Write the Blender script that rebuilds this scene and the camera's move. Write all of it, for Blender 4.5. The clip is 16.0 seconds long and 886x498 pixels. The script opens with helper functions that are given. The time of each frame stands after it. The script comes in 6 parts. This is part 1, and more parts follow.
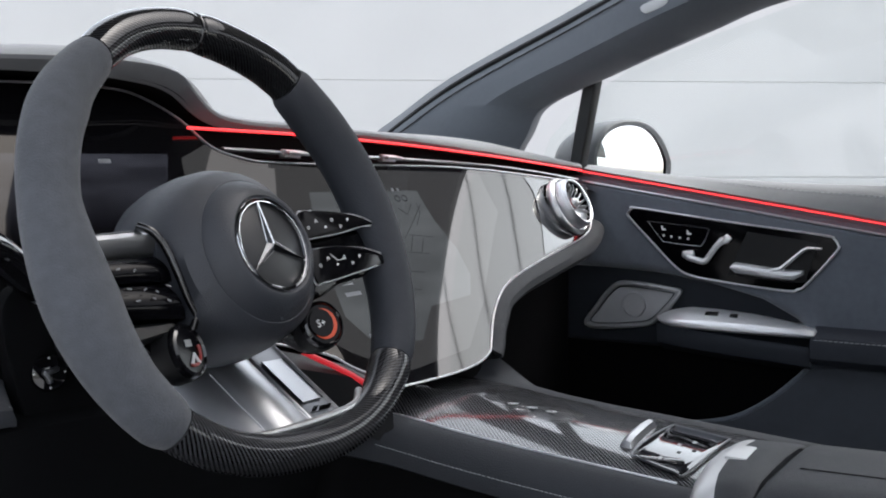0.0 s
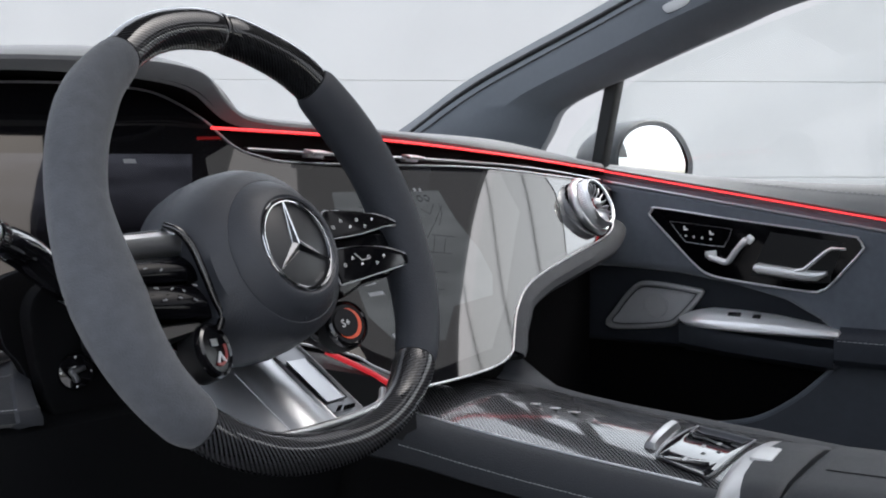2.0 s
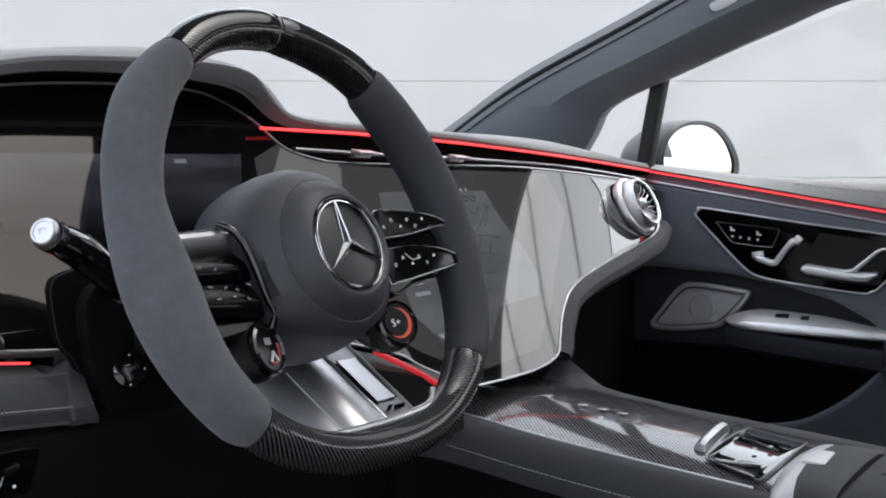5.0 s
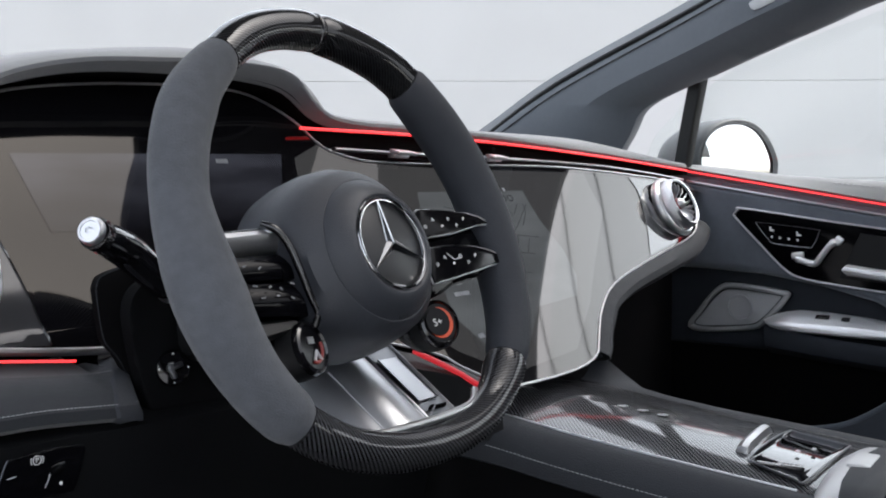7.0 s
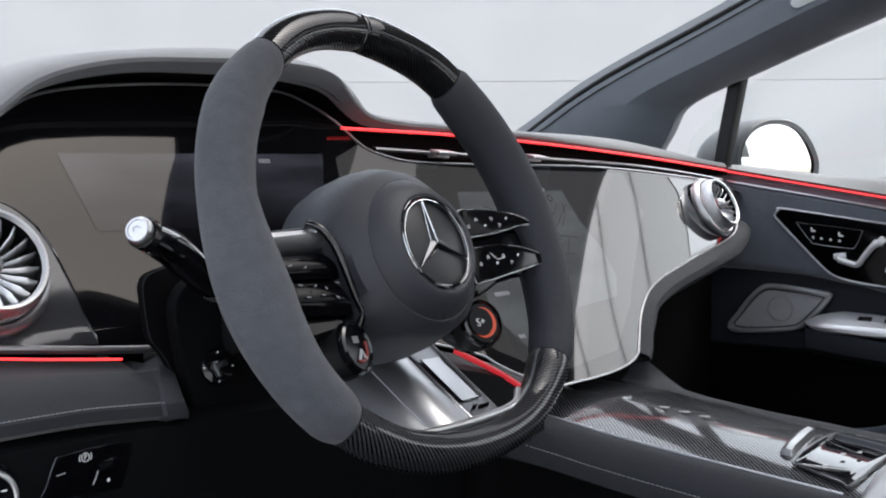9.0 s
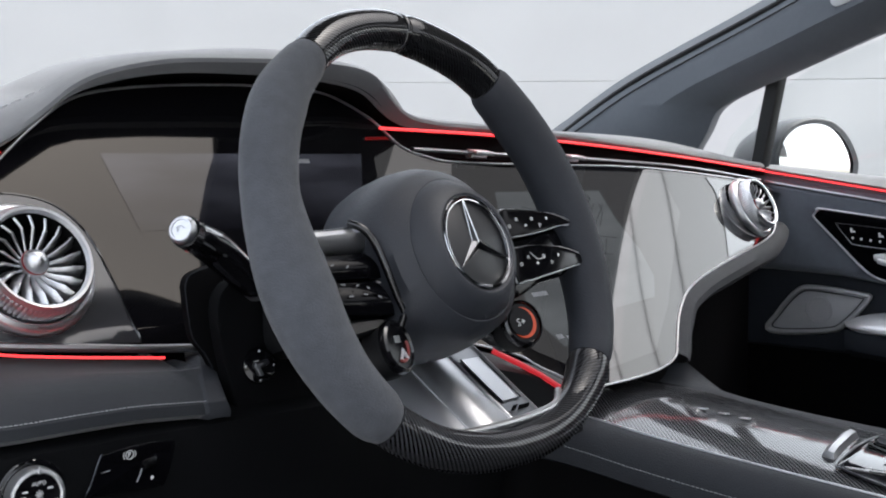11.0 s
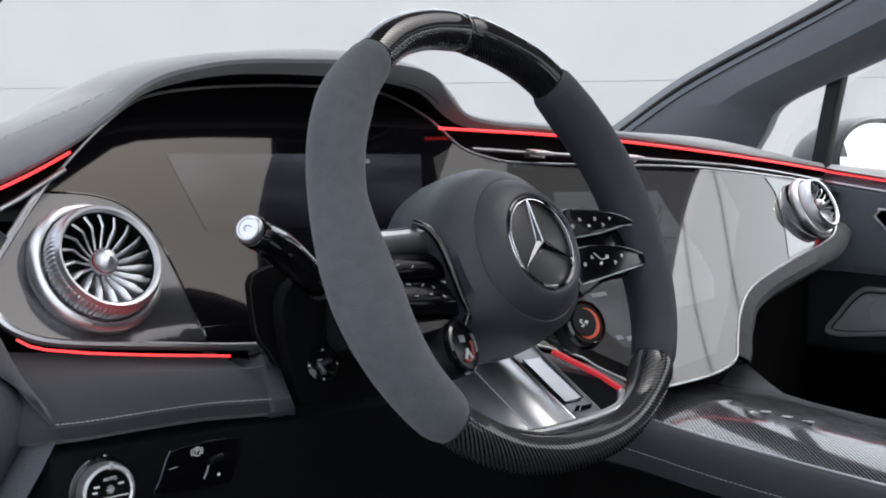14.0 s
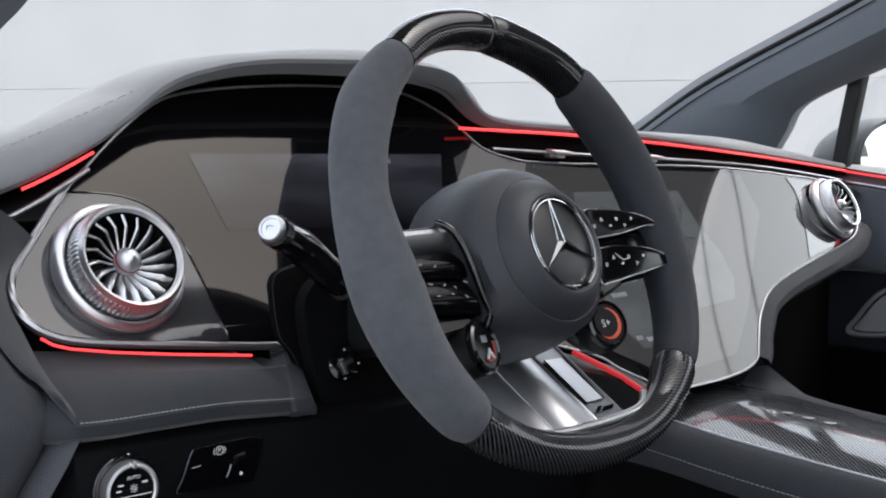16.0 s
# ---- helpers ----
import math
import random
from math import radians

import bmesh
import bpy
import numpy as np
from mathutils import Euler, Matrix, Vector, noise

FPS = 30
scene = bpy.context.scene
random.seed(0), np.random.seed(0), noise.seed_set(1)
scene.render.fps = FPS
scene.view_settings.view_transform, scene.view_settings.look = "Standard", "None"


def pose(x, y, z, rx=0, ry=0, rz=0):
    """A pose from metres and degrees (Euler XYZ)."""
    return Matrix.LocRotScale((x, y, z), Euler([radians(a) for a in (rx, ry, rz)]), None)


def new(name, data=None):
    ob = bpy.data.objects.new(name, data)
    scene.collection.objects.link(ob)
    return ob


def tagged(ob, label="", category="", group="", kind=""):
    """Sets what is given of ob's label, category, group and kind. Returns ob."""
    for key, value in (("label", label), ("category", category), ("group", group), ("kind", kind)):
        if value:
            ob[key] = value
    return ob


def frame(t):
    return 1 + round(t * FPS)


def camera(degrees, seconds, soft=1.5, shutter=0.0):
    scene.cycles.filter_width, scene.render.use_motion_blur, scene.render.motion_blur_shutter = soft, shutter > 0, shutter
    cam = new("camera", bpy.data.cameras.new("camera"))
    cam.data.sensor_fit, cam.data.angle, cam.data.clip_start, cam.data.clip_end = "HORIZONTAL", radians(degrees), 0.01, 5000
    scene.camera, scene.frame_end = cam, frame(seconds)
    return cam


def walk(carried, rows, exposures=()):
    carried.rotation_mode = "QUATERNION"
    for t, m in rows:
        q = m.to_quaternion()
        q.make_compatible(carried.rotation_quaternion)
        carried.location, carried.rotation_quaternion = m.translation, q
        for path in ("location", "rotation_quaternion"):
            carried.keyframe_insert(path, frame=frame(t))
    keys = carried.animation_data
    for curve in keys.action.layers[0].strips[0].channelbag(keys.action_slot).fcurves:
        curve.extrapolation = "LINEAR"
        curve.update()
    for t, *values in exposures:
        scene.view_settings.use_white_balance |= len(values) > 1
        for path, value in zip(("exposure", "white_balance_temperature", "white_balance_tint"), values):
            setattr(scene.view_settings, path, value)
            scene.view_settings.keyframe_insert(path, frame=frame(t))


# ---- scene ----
cam = camera(44.85, 16.0, soft=2.0)
# the eye stands in the open driver's doorway; x: to the car's right, y: to its front, z: up
EYE, TILT, TURN = (-1.08, 0.0, 1.0), -4.351, -58.148
ROWS = [
    (0.0, 0.0000, -0.0000, 0.0000, 0.000, -0.000, 0.000),
    (0.5, -0.0010, 0.0002, -0.0001, 0.101, 0.004, -0.010),
    (1.0, -0.0017, 0.0004, -0.0001, 0.304, 0.006, -0.017),
    (1.5, -0.0031, 0.0006, -0.0003, 0.620, 0.011, -0.032),
    (2.0, -0.0051, 0.0010, -0.0004, 0.986, 0.017, -0.053),
    (2.5, -0.0069, 0.0013, -0.0006, 1.370, 0.023, -0.072),
    (3.0, -0.0090, 0.0016, -0.0007, 1.769, 0.029, -0.094),
    (3.5, -0.0097, 0.0017, -0.0008, 2.070, 0.031, -0.101),
    (4.0, -0.0112, 0.0019, -0.0009, 2.358, 0.035, -0.118),
    (6.5, -0.0208, 0.0028, -0.0016, 4.318, 0.057, -0.229),
    (7.0, -0.0230, 0.0029, -0.0018, 4.759, 0.061, -0.255),
    (7.5, -0.0250, 0.0030, -0.0019, 5.178, 0.065, -0.279),
    (8.0, -0.0272, 0.0030, -0.0021, 5.614, 0.068, -0.307),
    (8.5, -0.0291, 0.0030, -0.0022, 6.043, 0.070, -0.331),
    (9.0, -0.0315, 0.0029, -0.0024, 6.523, 0.073, -0.362),
    (11.5, -0.0412, 0.0023, -0.0029, 8.591, 0.079, -0.492),
    (12.0, -0.0434, 0.0020, -0.0030, 9.023, 0.079, -0.522),
    (12.5, -0.0451, 0.0018, -0.0031, 9.481, 0.079, -0.547),
    (13.0, -0.0475, 0.0014, -0.0033, 9.960, 0.079, -0.580),
    (13.5, -0.0493, 0.0011, -0.0033, 10.400, 0.078, -0.606),
    (14.0, -0.0508, 0.0009, -0.0034, 10.776, 0.078, -0.628),
    (14.5, -0.0520, 0.0007, -0.0035, 11.075, 0.077, -0.646),
    (15.0, -0.0537, 0.0003, -0.0035, 11.297, 0.076, -0.671),
    (15.5, -0.0544, 0.0002, -0.0036, 11.524, 0.075, -0.682),
    (16.0, -0.0548, 0.0001, -0.0036, 11.650, 0.075, -0.688),
]
walk(cam, [(t, pose(*EYE, TILT, 0, TURN) @ pose(x, y, z, 90 + pitch, roll, yaw)) for t, x, y, z, yaw, pitch, roll in ROWS])

# ---- light ----
SUN_EL, SUN_AZ = 62.0, 125.0
world = bpy.data.worlds.new("world")
scene.world = world
world.use_nodes = True
wn = world.node_tree
sky = wn.nodes.new("ShaderNodeTexSky")
sky.sky_type, sky.sun_disc = "NISHITA", False
sky.sun_elevation, sky.sun_rotation = radians(SUN_EL), radians(SUN_AZ)
sky.air_density, sky.dust_density, sky.ozone_density = 1.0, 4.0, 1.0
back = wn.nodes["Background"]
pale = wn.nodes.new("ShaderNodeHueSaturation")
pale.inputs["Saturation"].default_value = 0.36
wn.links.new(sky.outputs[0], pale.inputs["Color"])
wn.links.new(pale.outputs[0], back.inputs[0])
back.inputs[1].default_value = 0.15
sun = new("sun", bpy.data.lights.new("sun", "SUN"))
sun.data.energy, sun.data.angle, sun.data.color = 0.12, radians(120), (0.97, 0.985, 1.0)
sun.matrix_world = pose(0, 0, 8, 90 - SUN_EL, 0, 180 - SUN_AZ)
scene.view_settings.exposure = 1.94


# ---- materials ----
def material(name, colour, rough=0.5, metal=0.0, spec=0.5, coat=0.0, sheen=0.0, var=0.0, scale=40.0, bump=0.0, bump_scale=400.0, glow=None, glow_strength=0.0, rough_var=0.0, pattern="noise"):
    m = bpy.data.materials.new(name)
    m.use_nodes = True
    n, l = m.node_tree.nodes, m.node_tree.links
    b = n["Principled BSDF"]
    b.inputs["Base Color"].default_value = (*colour, 1)
    b.inputs["Roughness"].default_value = rough
    b.inputs["Metallic"].default_value = metal
    b.inputs["Specular IOR Level"].default_value = spec
    b.inputs["Coat Weight"].default_value = coat
    b.inputs["Coat Roughness"].default_value = 0.03
    b.inputs["Sheen Weight"].default_value = sheen
    b.inputs["Sheen Roughness"].default_value = 0.5
    co = n.new("ShaderNodeTexCoord")
    if var > 0:
        t1, t2, mix, ramp = n.new("ShaderNodeTexNoise"), n.new("ShaderNodeTexNoise"), n.new("ShaderNodeMath"), n.new("ShaderNodeMix")
        t1.inputs["Scale"].default_value, t1.inputs["Detail"].default_value = scale, 6
        t2.inputs["Scale"].default_value, t2.inputs["Detail"].default_value = scale * 0.12, 3
        l.new(co.outputs["Object"], t1.inputs["Vector"]), l.new(co.outputs["Object"], t2.inputs["Vector"])
        mix.operation = "MULTIPLY_ADD"
        l.new(t1.outputs["Fac"], mix.inputs[0])
        mix.inputs[1].default_value = 0.5
        half = n.new("ShaderNodeMath")
        half.operation = "MULTIPLY"
        half.inputs[1].default_value = 0.5
        l.new(t2.outputs["Fac"], half.inputs[0]), l.new(half.outputs[0], mix.inputs[2])
        ramp.data_type = "RGBA"
        ramp.inputs[6].default_value = (*[c * (1 - var) for c in colour], 1)
        ramp.inputs[7].default_value = (*[min(1, c * (1 + var)) for c in colour], 1)
        l.new(mix.outputs[0], ramp.inputs[0]), l.new(ramp.outputs[2], b.inputs["Base Color"])
        if rough_var > 0:
            rr = n.new("ShaderNodeMapRange")
            rr.inputs[3].default_value, rr.inputs[4].default_value = rough - rough_var, rough + rough_var
            l.new(mix.outputs[0], rr.inputs[0]), l.new(rr.outputs[0], b.inputs["Roughness"])
    if bump > 0:
        if pattern == "cells":
            tb = n.new("ShaderNodeTexVoronoi")
            out = tb.outputs["Distance"]
        else:
            tb = n.new("ShaderNodeTexNoise")
            tb.inputs["Detail"].default_value = 4
            out = tb.outputs["Fac"]
        tb.inputs["Scale"].default_value = bump_scale
        l.new(co.outputs["Object"], tb.inputs["Vector"])
        bp = n.new("ShaderNodeBump")
        bp.inputs["Strength"].default_value, bp.inputs["Distance"].default_value = bump, 0.001
        l.new(out, bp.inputs["Height"]), l.new(bp.outputs[0], b.inputs["Normal"])
    if glow:
        b.inputs["Emission Color"].default_value = (*glow, 1)
        b.inputs["Emission Strength"].default_value = glow_strength
    return m


def carbon(name, light=0.034, coat=1.0, coat_rough=0.03):
    """A twill weave of black fibre under clear lacquer."""
    m = bpy.data.materials.new(name)
    m.use_nodes = True
    n, l = m.node_tree.nodes, m.node_tree.links
    b = n["Principled BSDF"]
    co, sep = n.new("ShaderNodeTexCoord"), n.new("ShaderNodeSeparateXYZ")
    l.new(co.outputs["UV"], sep.inputs[0])

    def op(kind, a, c):
        k = n.new("ShaderNodeMath")
        k.operation = kind
        for slot, v in ((0, a), (1, c)):
            if isinstance(v, (int, float)):
                k.inputs[slot].default_value = v
            else:
                l.new(v, k.inputs[slot])
        return k.outputs[0]
    u, v = op("MULTIPLY", sep.outputs[0], 1.0), op("MULTIPLY", sep.outputs[1], 1.0)
    fu, fv = op("FLOOR", u, 0), op("FLOOR", v, 0)
    twill = op("LESS_THAN", op("FLOORED_MODULO", op("ADD", fu, fv), 4.0), 1.5)
    mix = n.new("ShaderNodeMix")
    mix.data_type = "RGBA"
    mix.inputs[6].default_value, mix.inputs[7].default_value = (0.002, 0.002, 0.0023, 1), (light, light * 1.03, light * 1.14, 1)
    l.new(twill, mix.inputs[0]), l.new(mix.outputs[2], b.inputs["Base Color"])
    r = n.new("ShaderNodeMapRange")
    r.inputs[3].default_value, r.inputs[4].default_value = 0.5, 0.32
    l.new(twill, r.inputs[0]), l.new(r.outputs[0], b.inputs["Roughness"])
    b.inputs["Metallic"].default_value = 0.0
    b.inputs["Specular IOR Level"].default_value = 0.06
    b.inputs["Coat Weight"].default_value, b.inputs["Coat Roughness"].default_value = coat, coat_rough
    return m


def clear_glass(name, tint, gloss=0.06):
    """A thin pane: it lets light through with a tint and mirrors a little."""
    m = bpy.data.materials.new(name)
    m.use_nodes = True
    n, l = m.node_tree.nodes, m.node_tree.links
    n.remove(n["Principled BSDF"])
    a, b, mix = n.new("ShaderNodeBsdfTransparent"), n.new("ShaderNodeBsdfGlossy"), n.new("ShaderNodeMixShader")
    a.inputs[0].default_value = (*tint, 1)
    b.inputs["Roughness"].default_value = 0.02
    mix.inputs[0].default_value = gloss
    l.new(a.outputs[0], mix.inputs[1]), l.new(b.outputs[0], mix.inputs[2])
    l.new(mix.outputs[0], n["Material Output"].inputs[0])
    return m


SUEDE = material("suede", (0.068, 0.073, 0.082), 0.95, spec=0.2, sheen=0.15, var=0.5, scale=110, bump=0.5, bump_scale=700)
# grained grip; the right side's shade is in its darker colour
SHADED_GRIP_LEATHER = material("shaded_grip_leather", (0.026, 0.029, 0.036), 0.62, spec=0.3, var=0.25, scale=80, bump=0.22, bump_scale=800, pattern="cells")
SUEDE_PAD = material("suede_pad", (0.125, 0.13, 0.137), 0.7, spec=0.35, sheen=0.3, var=0.2, scale=90, bump=0.3, bump_scale=900)
LEATHER = material("leather", (0.013, 0.014, 0.016), 0.5, spec=0.45, var=0.2, scale=60, bump=0.35, bump_scale=700, pattern="cells", rough_var=0.08)
LEATHER_GREY = material("leather_grey", (0.017, 0.0200, 0.025), 0.62, spec=0.28, var=0.18, scale=60, bump=0.3, bump_scale=700, pattern="cells", rough_var=0.08)
PLASTIC = material("soft_plastic", (0.007, 0.0075, 0.0085), 0.5, spec=0.3, var=0.2, scale=80, bump=0.2, bump_scale=1200)
HUB = material("hub_cover", (0.027, 0.030, 0.037), 0.48, spec=0.45, var=0.12, scale=80, bump=0.25, bump_scale=1100, pattern="cells")
# matte black; in hollows and low down it also stands in for shade
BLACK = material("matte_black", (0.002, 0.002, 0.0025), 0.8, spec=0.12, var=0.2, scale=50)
GLOSS = material("gloss_black", (0.004, 0.004, 0.005), 0.06, spec=0.5, coat=0.5, var=0.2, scale=30)
SCREEN = material("screen_glass", (0.004, 0.004, 0.005), 0.03, spec=0.42, var=0.2, scale=6)
SCREEN.node_tree.nodes["Principled BSDF"].inputs["Specular Tint"].default_value = (1.0, 0.93, 0.84, 1)
# soft plastic again, taken near black to hold the shade below the dash
KNEE = material("shaded_knee_plastic", (0.004, 0.0043, 0.005), 0.7, spec=0.08, var=0.2, scale=80, bump=0.2, bump_scale=1200)
SATIN = material("satin_silver", (0.72, 0.725, 0.735), 0.36, metal=1.0, var=0.06, scale=30, rough_var=0.05)
BRUSHED = material("dark_satin_metal", (0.42, 0.425, 0.435), 0.33, metal=1.0, var=0.08, scale=30, rough_var=0.05)
CHROME = material("chrome", (0.8, 0.8, 0.81), 0.07, metal=1.0, var=0.03, scale=40)
PANEL_CHROME = material("panel_chrome", (0.75, 0.75, 0.76), 0.3, metal=0.75, var=0.04, scale=40)
TRIM = material("bezel_silver", (0.46, 0.46, 0.47), 0.36, metal=1.0, var=0.04, scale=40)
RED = material("red_light", (0.3, 0.005, 0.008), 0.4, glow=(1.0, 0.045, 0.05), glow_strength=0.6)
RED_DIM = material("dim_red_light", (0.2, 0.005, 0.008), 0.4, glow=(1.0, 0.04, 0.06), glow_strength=0.11)
DIM_PRINT = material("dim_print", (0.16, 0.165, 0.175), 0.5, var=0.1)
RED_PAINT = material("red_plastic", (0.35, 0.01, 0.012), 0.4, var=0.1)
WHITE = material("white_print", (0.55, 0.56, 0.57), 0.5, glow=(1, 1, 1), glow_strength=0.03)
THREAD = material("grey_thread", (0.35, 0.36, 0.37), 0.8, var=0.15, scale=300)
CARBON = carbon("carbon_fibre", 0.05, 0.85, 0.06)
CARBON_RIM = carbon("carbon_fibre_rim", 0.014)
CARBON_FOOT = carbon("carbon_fibre_foot", 0.036, 0.6, 0.07)
GLASS = clear_glass("window_glass", (0.97, 0.985, 0.98), 0.03)
ROOF_GLASS = clear_glass("tinted_roof_glass", (0.36, 0.36, 0.365), 0.01)
WALL = material("pale_stone", (0.49, 0.488, 0.486), 0.55, spec=0.3, var=0.15, scale=1.4, bump=0.1, bump_scale=30)
GROUND = material("pale_concrete", (0.33, 0.33, 0.333), 0.8, var=0.12, scale=3, bump=0.2, bump_scale=60)
MIRROR = material("mirror_glass", (0.9, 0.9, 0.9), 0.02, metal=1.0)
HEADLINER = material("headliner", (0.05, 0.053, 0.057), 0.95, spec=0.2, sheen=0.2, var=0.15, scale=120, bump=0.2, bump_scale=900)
# headliner cloth again, paler: the light on the right rail is in the colour
LIT_RAIL_CLOTH = material("lit_rail_cloth", (0.17, 0.165, 0.16), 0.95, spec=0.2, sheen=0.2, var=0.12, scale=120, bump=0.2, bump_scale=900)
PILLAR = material("pillar_cloth", (0.095, 0.106, 0.121), 0.95, spec=0.2, sheen=0.2, var=0.12, scale=120, bump=0.2, bump_scale=900)
MIRROR_SHELL = material("mirror_shell", (0.065, 0.068, 0.073), 0.45, spec=0.4, var=0.1, scale=60)
RUBBER = material("tyre_rubber", (0.02, 0.02, 0.02), 0.85, spec=0.3, var=0.2, scale=60)
PAINT = material("car_paint", (0.03, 0.031, 0.033), 0.25, coat=1.0, var=0.05)
GAUGE = material("lit_gauge_display", (0.005, 0.005, 0.007), 0.03, spec=0.42, glow=(0.70, 0.74, 0.95), glow_strength=0.011)
MAP = material("lit_map_display", (0.006, 0.006, 0.008), 0.03, spec=0.42, glow=(0.88, 0.95, 1.0), glow_strength=0.026)
MAP_LINE = material("map_line", (0.004, 0.004, 0.005), 0.9, spec=0.02, glow=(0.8, 0.9, 1.0), glow_strength=0.008)


def drifting_glow(m, low, high, scale, fade=None):
    """Uneven brightness of a lit picture behind the glass."""
    n, l = m.node_tree.nodes, m.node_tree.links
    co, mp, t, r = n.new("ShaderNodeTexCoord"), n.new("ShaderNodeMapping"), n.new("ShaderNodeTexNoise"), n.new("ShaderNodeMapRange")
    mp.inputs["Scale"].default_value = (scale, scale, scale * 5)
    t.inputs["Scale"].default_value, t.inputs["Detail"].default_value = 1.0, 2.0
    r.inputs[1].default_value, r.inputs[2].default_value = 0.35, 0.68
    r.inputs[3].default_value, r.inputs[4].default_value = low, high
    l.new(co.outputs["Object"], mp.inputs["Vector"]), l.new(mp.outputs[0], t.inputs["Vector"])
    l.new(t.outputs["Fac"], r.inputs[0])
    out = r.outputs[0]
    if fade:
        # the picture itself dims towards its lower edge
        xyz, f, k = n.new("ShaderNodeSeparateXYZ"), n.new("ShaderNodeMapRange"), n.new("ShaderNodeMath")
        f.inputs[1].default_value, f.inputs[2].default_value, f.inputs[3].default_value = fade[0], fade[1], 0.0
        k.operation = "MULTIPLY"
        l.new(co.outputs["Object"], xyz.inputs[0]), l.new(xyz.outputs["Z"], f.inputs[0])
        l.new(out, k.inputs[0]), l.new(f.outputs[0], k.inputs[1])
        out = k.outputs[0]
    l.new(out, n["Principled BSDF"].inputs["Emission Strength"])


drifting_glow(GAUGE, 0.006, 0.018, 9.0, (-0.008, 0.058))
drifting_glow(MAP, 0.020, 0.032, 5.0)
SCREEN_GLOW = material("screen_glow", (0.005, 0.005, 0.006), 0.03, spec=0.42, glow=(0.97, 0.97, 0.99), glow_strength=0.011)
SCREEN_MARK = material("screen_mark", (0.1, 0.1, 0.11), 0.3, glow=(0.8, 0.9, 1.0), glow_strength=0.02)
for lit in (MAP, SCREEN_GLOW):
    lit.node_tree.nodes["Principled BSDF"].inputs["Specular Tint"].default_value = (1.0, 0.93, 0.84, 1)
GAUGE.node_tree.nodes["Principled BSDF"].inputs["Specular Tint"].default_value = (1.0, 0.93, 0.84, 1)
PAD_SUEDE = material("pad_suede", (0.019, 0.0215, 0.026), 0.8, spec=0.25, sheen=0.2, var=0.25, scale=70, bump=0.35, bump_scale=800)
SURROUND = material("vent_surround", (0.030, 0.031, 0.034), 0.07, spec=0.7, var=0.1, scale=60)
SPEAKER = material("speaker_mesh", (0.44, 0.445, 0.46), 0.5, metal=0.0, bump=0.6, bump_scale=1500, var=0.1, pattern="cells")
TAG = material("grey_tag", (0.45, 0.46, 0.47), 0.5, var=0.05)
DOOR_SUEDE = material("door_suede", (0.130, 0.146, 0.172), 0.85, spec=0.3, sheen=0.4, var=0.3, scale=90, bump=0.4, bump_scale=800)
SILVER_PAINT = material("silver_paint", (0.50, 0.505, 0.51), 0.42, metal=0.6, var=0.06, scale=40, rough_var=0.05)
SPOKE_METAL = material("spoke_metal", (0.50, 0.51, 0.53), 0.38, metal=1.0, var=0.05, scale=60)
RING_CHROME = material("ring_chrome", (0.075, 0.078, 0.085), 0.10, metal=1.0, var=0.05, scale=60)
DARK_CHROME = material("dark_chrome", (0.10, 0.104, 0.112), 0.24, metal=1.0, var=0.05, scale=60)
EMBLEM_BLACK = material("emblem_black", (0.018, 0.019, 0.021), 0.42, spec=0.4, var=0.15, scale=80)
KNOB_FACE = material("knob_face", (0.003, 0.003, 0.004), 0.2, spec=0.15)
BACK_WALL = material("grey_render", (0.48, 0.48, 0.485), 0.9, spec=0.2, var=0.2, scale=1.2, bump=0.2, bump_scale=20)
CONSOLE_LEATHER = material("console_leather", (0.026, 0.029, 0.0345), 0.7, spec=0.3, var=0.2, scale=70, bump=0.3, bump_scale=700, pattern="cells")
ROLL_LEATHER = material("roll_leather", (0.034, 0.036, 0.040), 0.75, spec=0.25, var=0.35, scale=60, bump=0.4, bump_scale=600, pattern="cells")
VENT_SILVER = material("vent_silver", (0.68, 0.685, 0.70), 0.36, metal=1.0, var=0.06, scale=50, rough_var=0.04)
END_COVER = material("end_cover_cloth", (0.037, 0.040, 0.047), 0.6, spec=0.4, var=0.15, scale=60, bump=0.3, bump_scale=700, pattern="cells")
ARM_SILVER = material("arm_silver", (0.88, 0.885, 0.895), 0.3, metal=0.6, var=0.05, scale=40, rough_var=0.04)
SWITCH_SILVER = material("switch_silver", (0.84, 0.845, 0.85), 0.3, metal=0.5, var=0.04, scale=40)
GUNMETAL = material("gunmetal", (0.13, 0.135, 0.145), 0.34, metal=1.0, var=0.06, scale=60)
# dark leather; in the door hollow its tone also carries the shade
HOLLOW = material("hollow_shade_leather", (0.034, 0.039, 0.049), 0.75, spec=0.25, var=0.2, scale=70, bump=0.3, bump_scale=700, pattern="cells")
POCKET_LEATHER = material("pocket_leather", (0.066, 0.074, 0.088), 0.8, spec=0.25, var=0.2, scale=70, bump=0.3, bump_scale=700, pattern="cells")
SPOKE_GLOSS = material("spoke_gloss_black", (0.0022, 0.0022, 0.003), 0.10, spec=0.12, var=0.2, scale=30)
DIM_RED = material("dim_red_glow", (0.12, 0.01, 0.008), 0.3, glow=(1.0, 0.06, 0.03), glow_strength=0.012)
ORANGE = material("orange_glow", (0.3, 0.03, 0.01), 0.4, glow=(1.0, 0.14, 0.04), glow_strength=0.06)


# ---- building helpers ----
def thing(name, label, category, m=None, group="", kind=""):
    ob = new(name)
    ob.empty_display_size = 0.02
    if m is not None:
        ob.matrix_world = m
    return tagged(ob, label, category, group, kind)


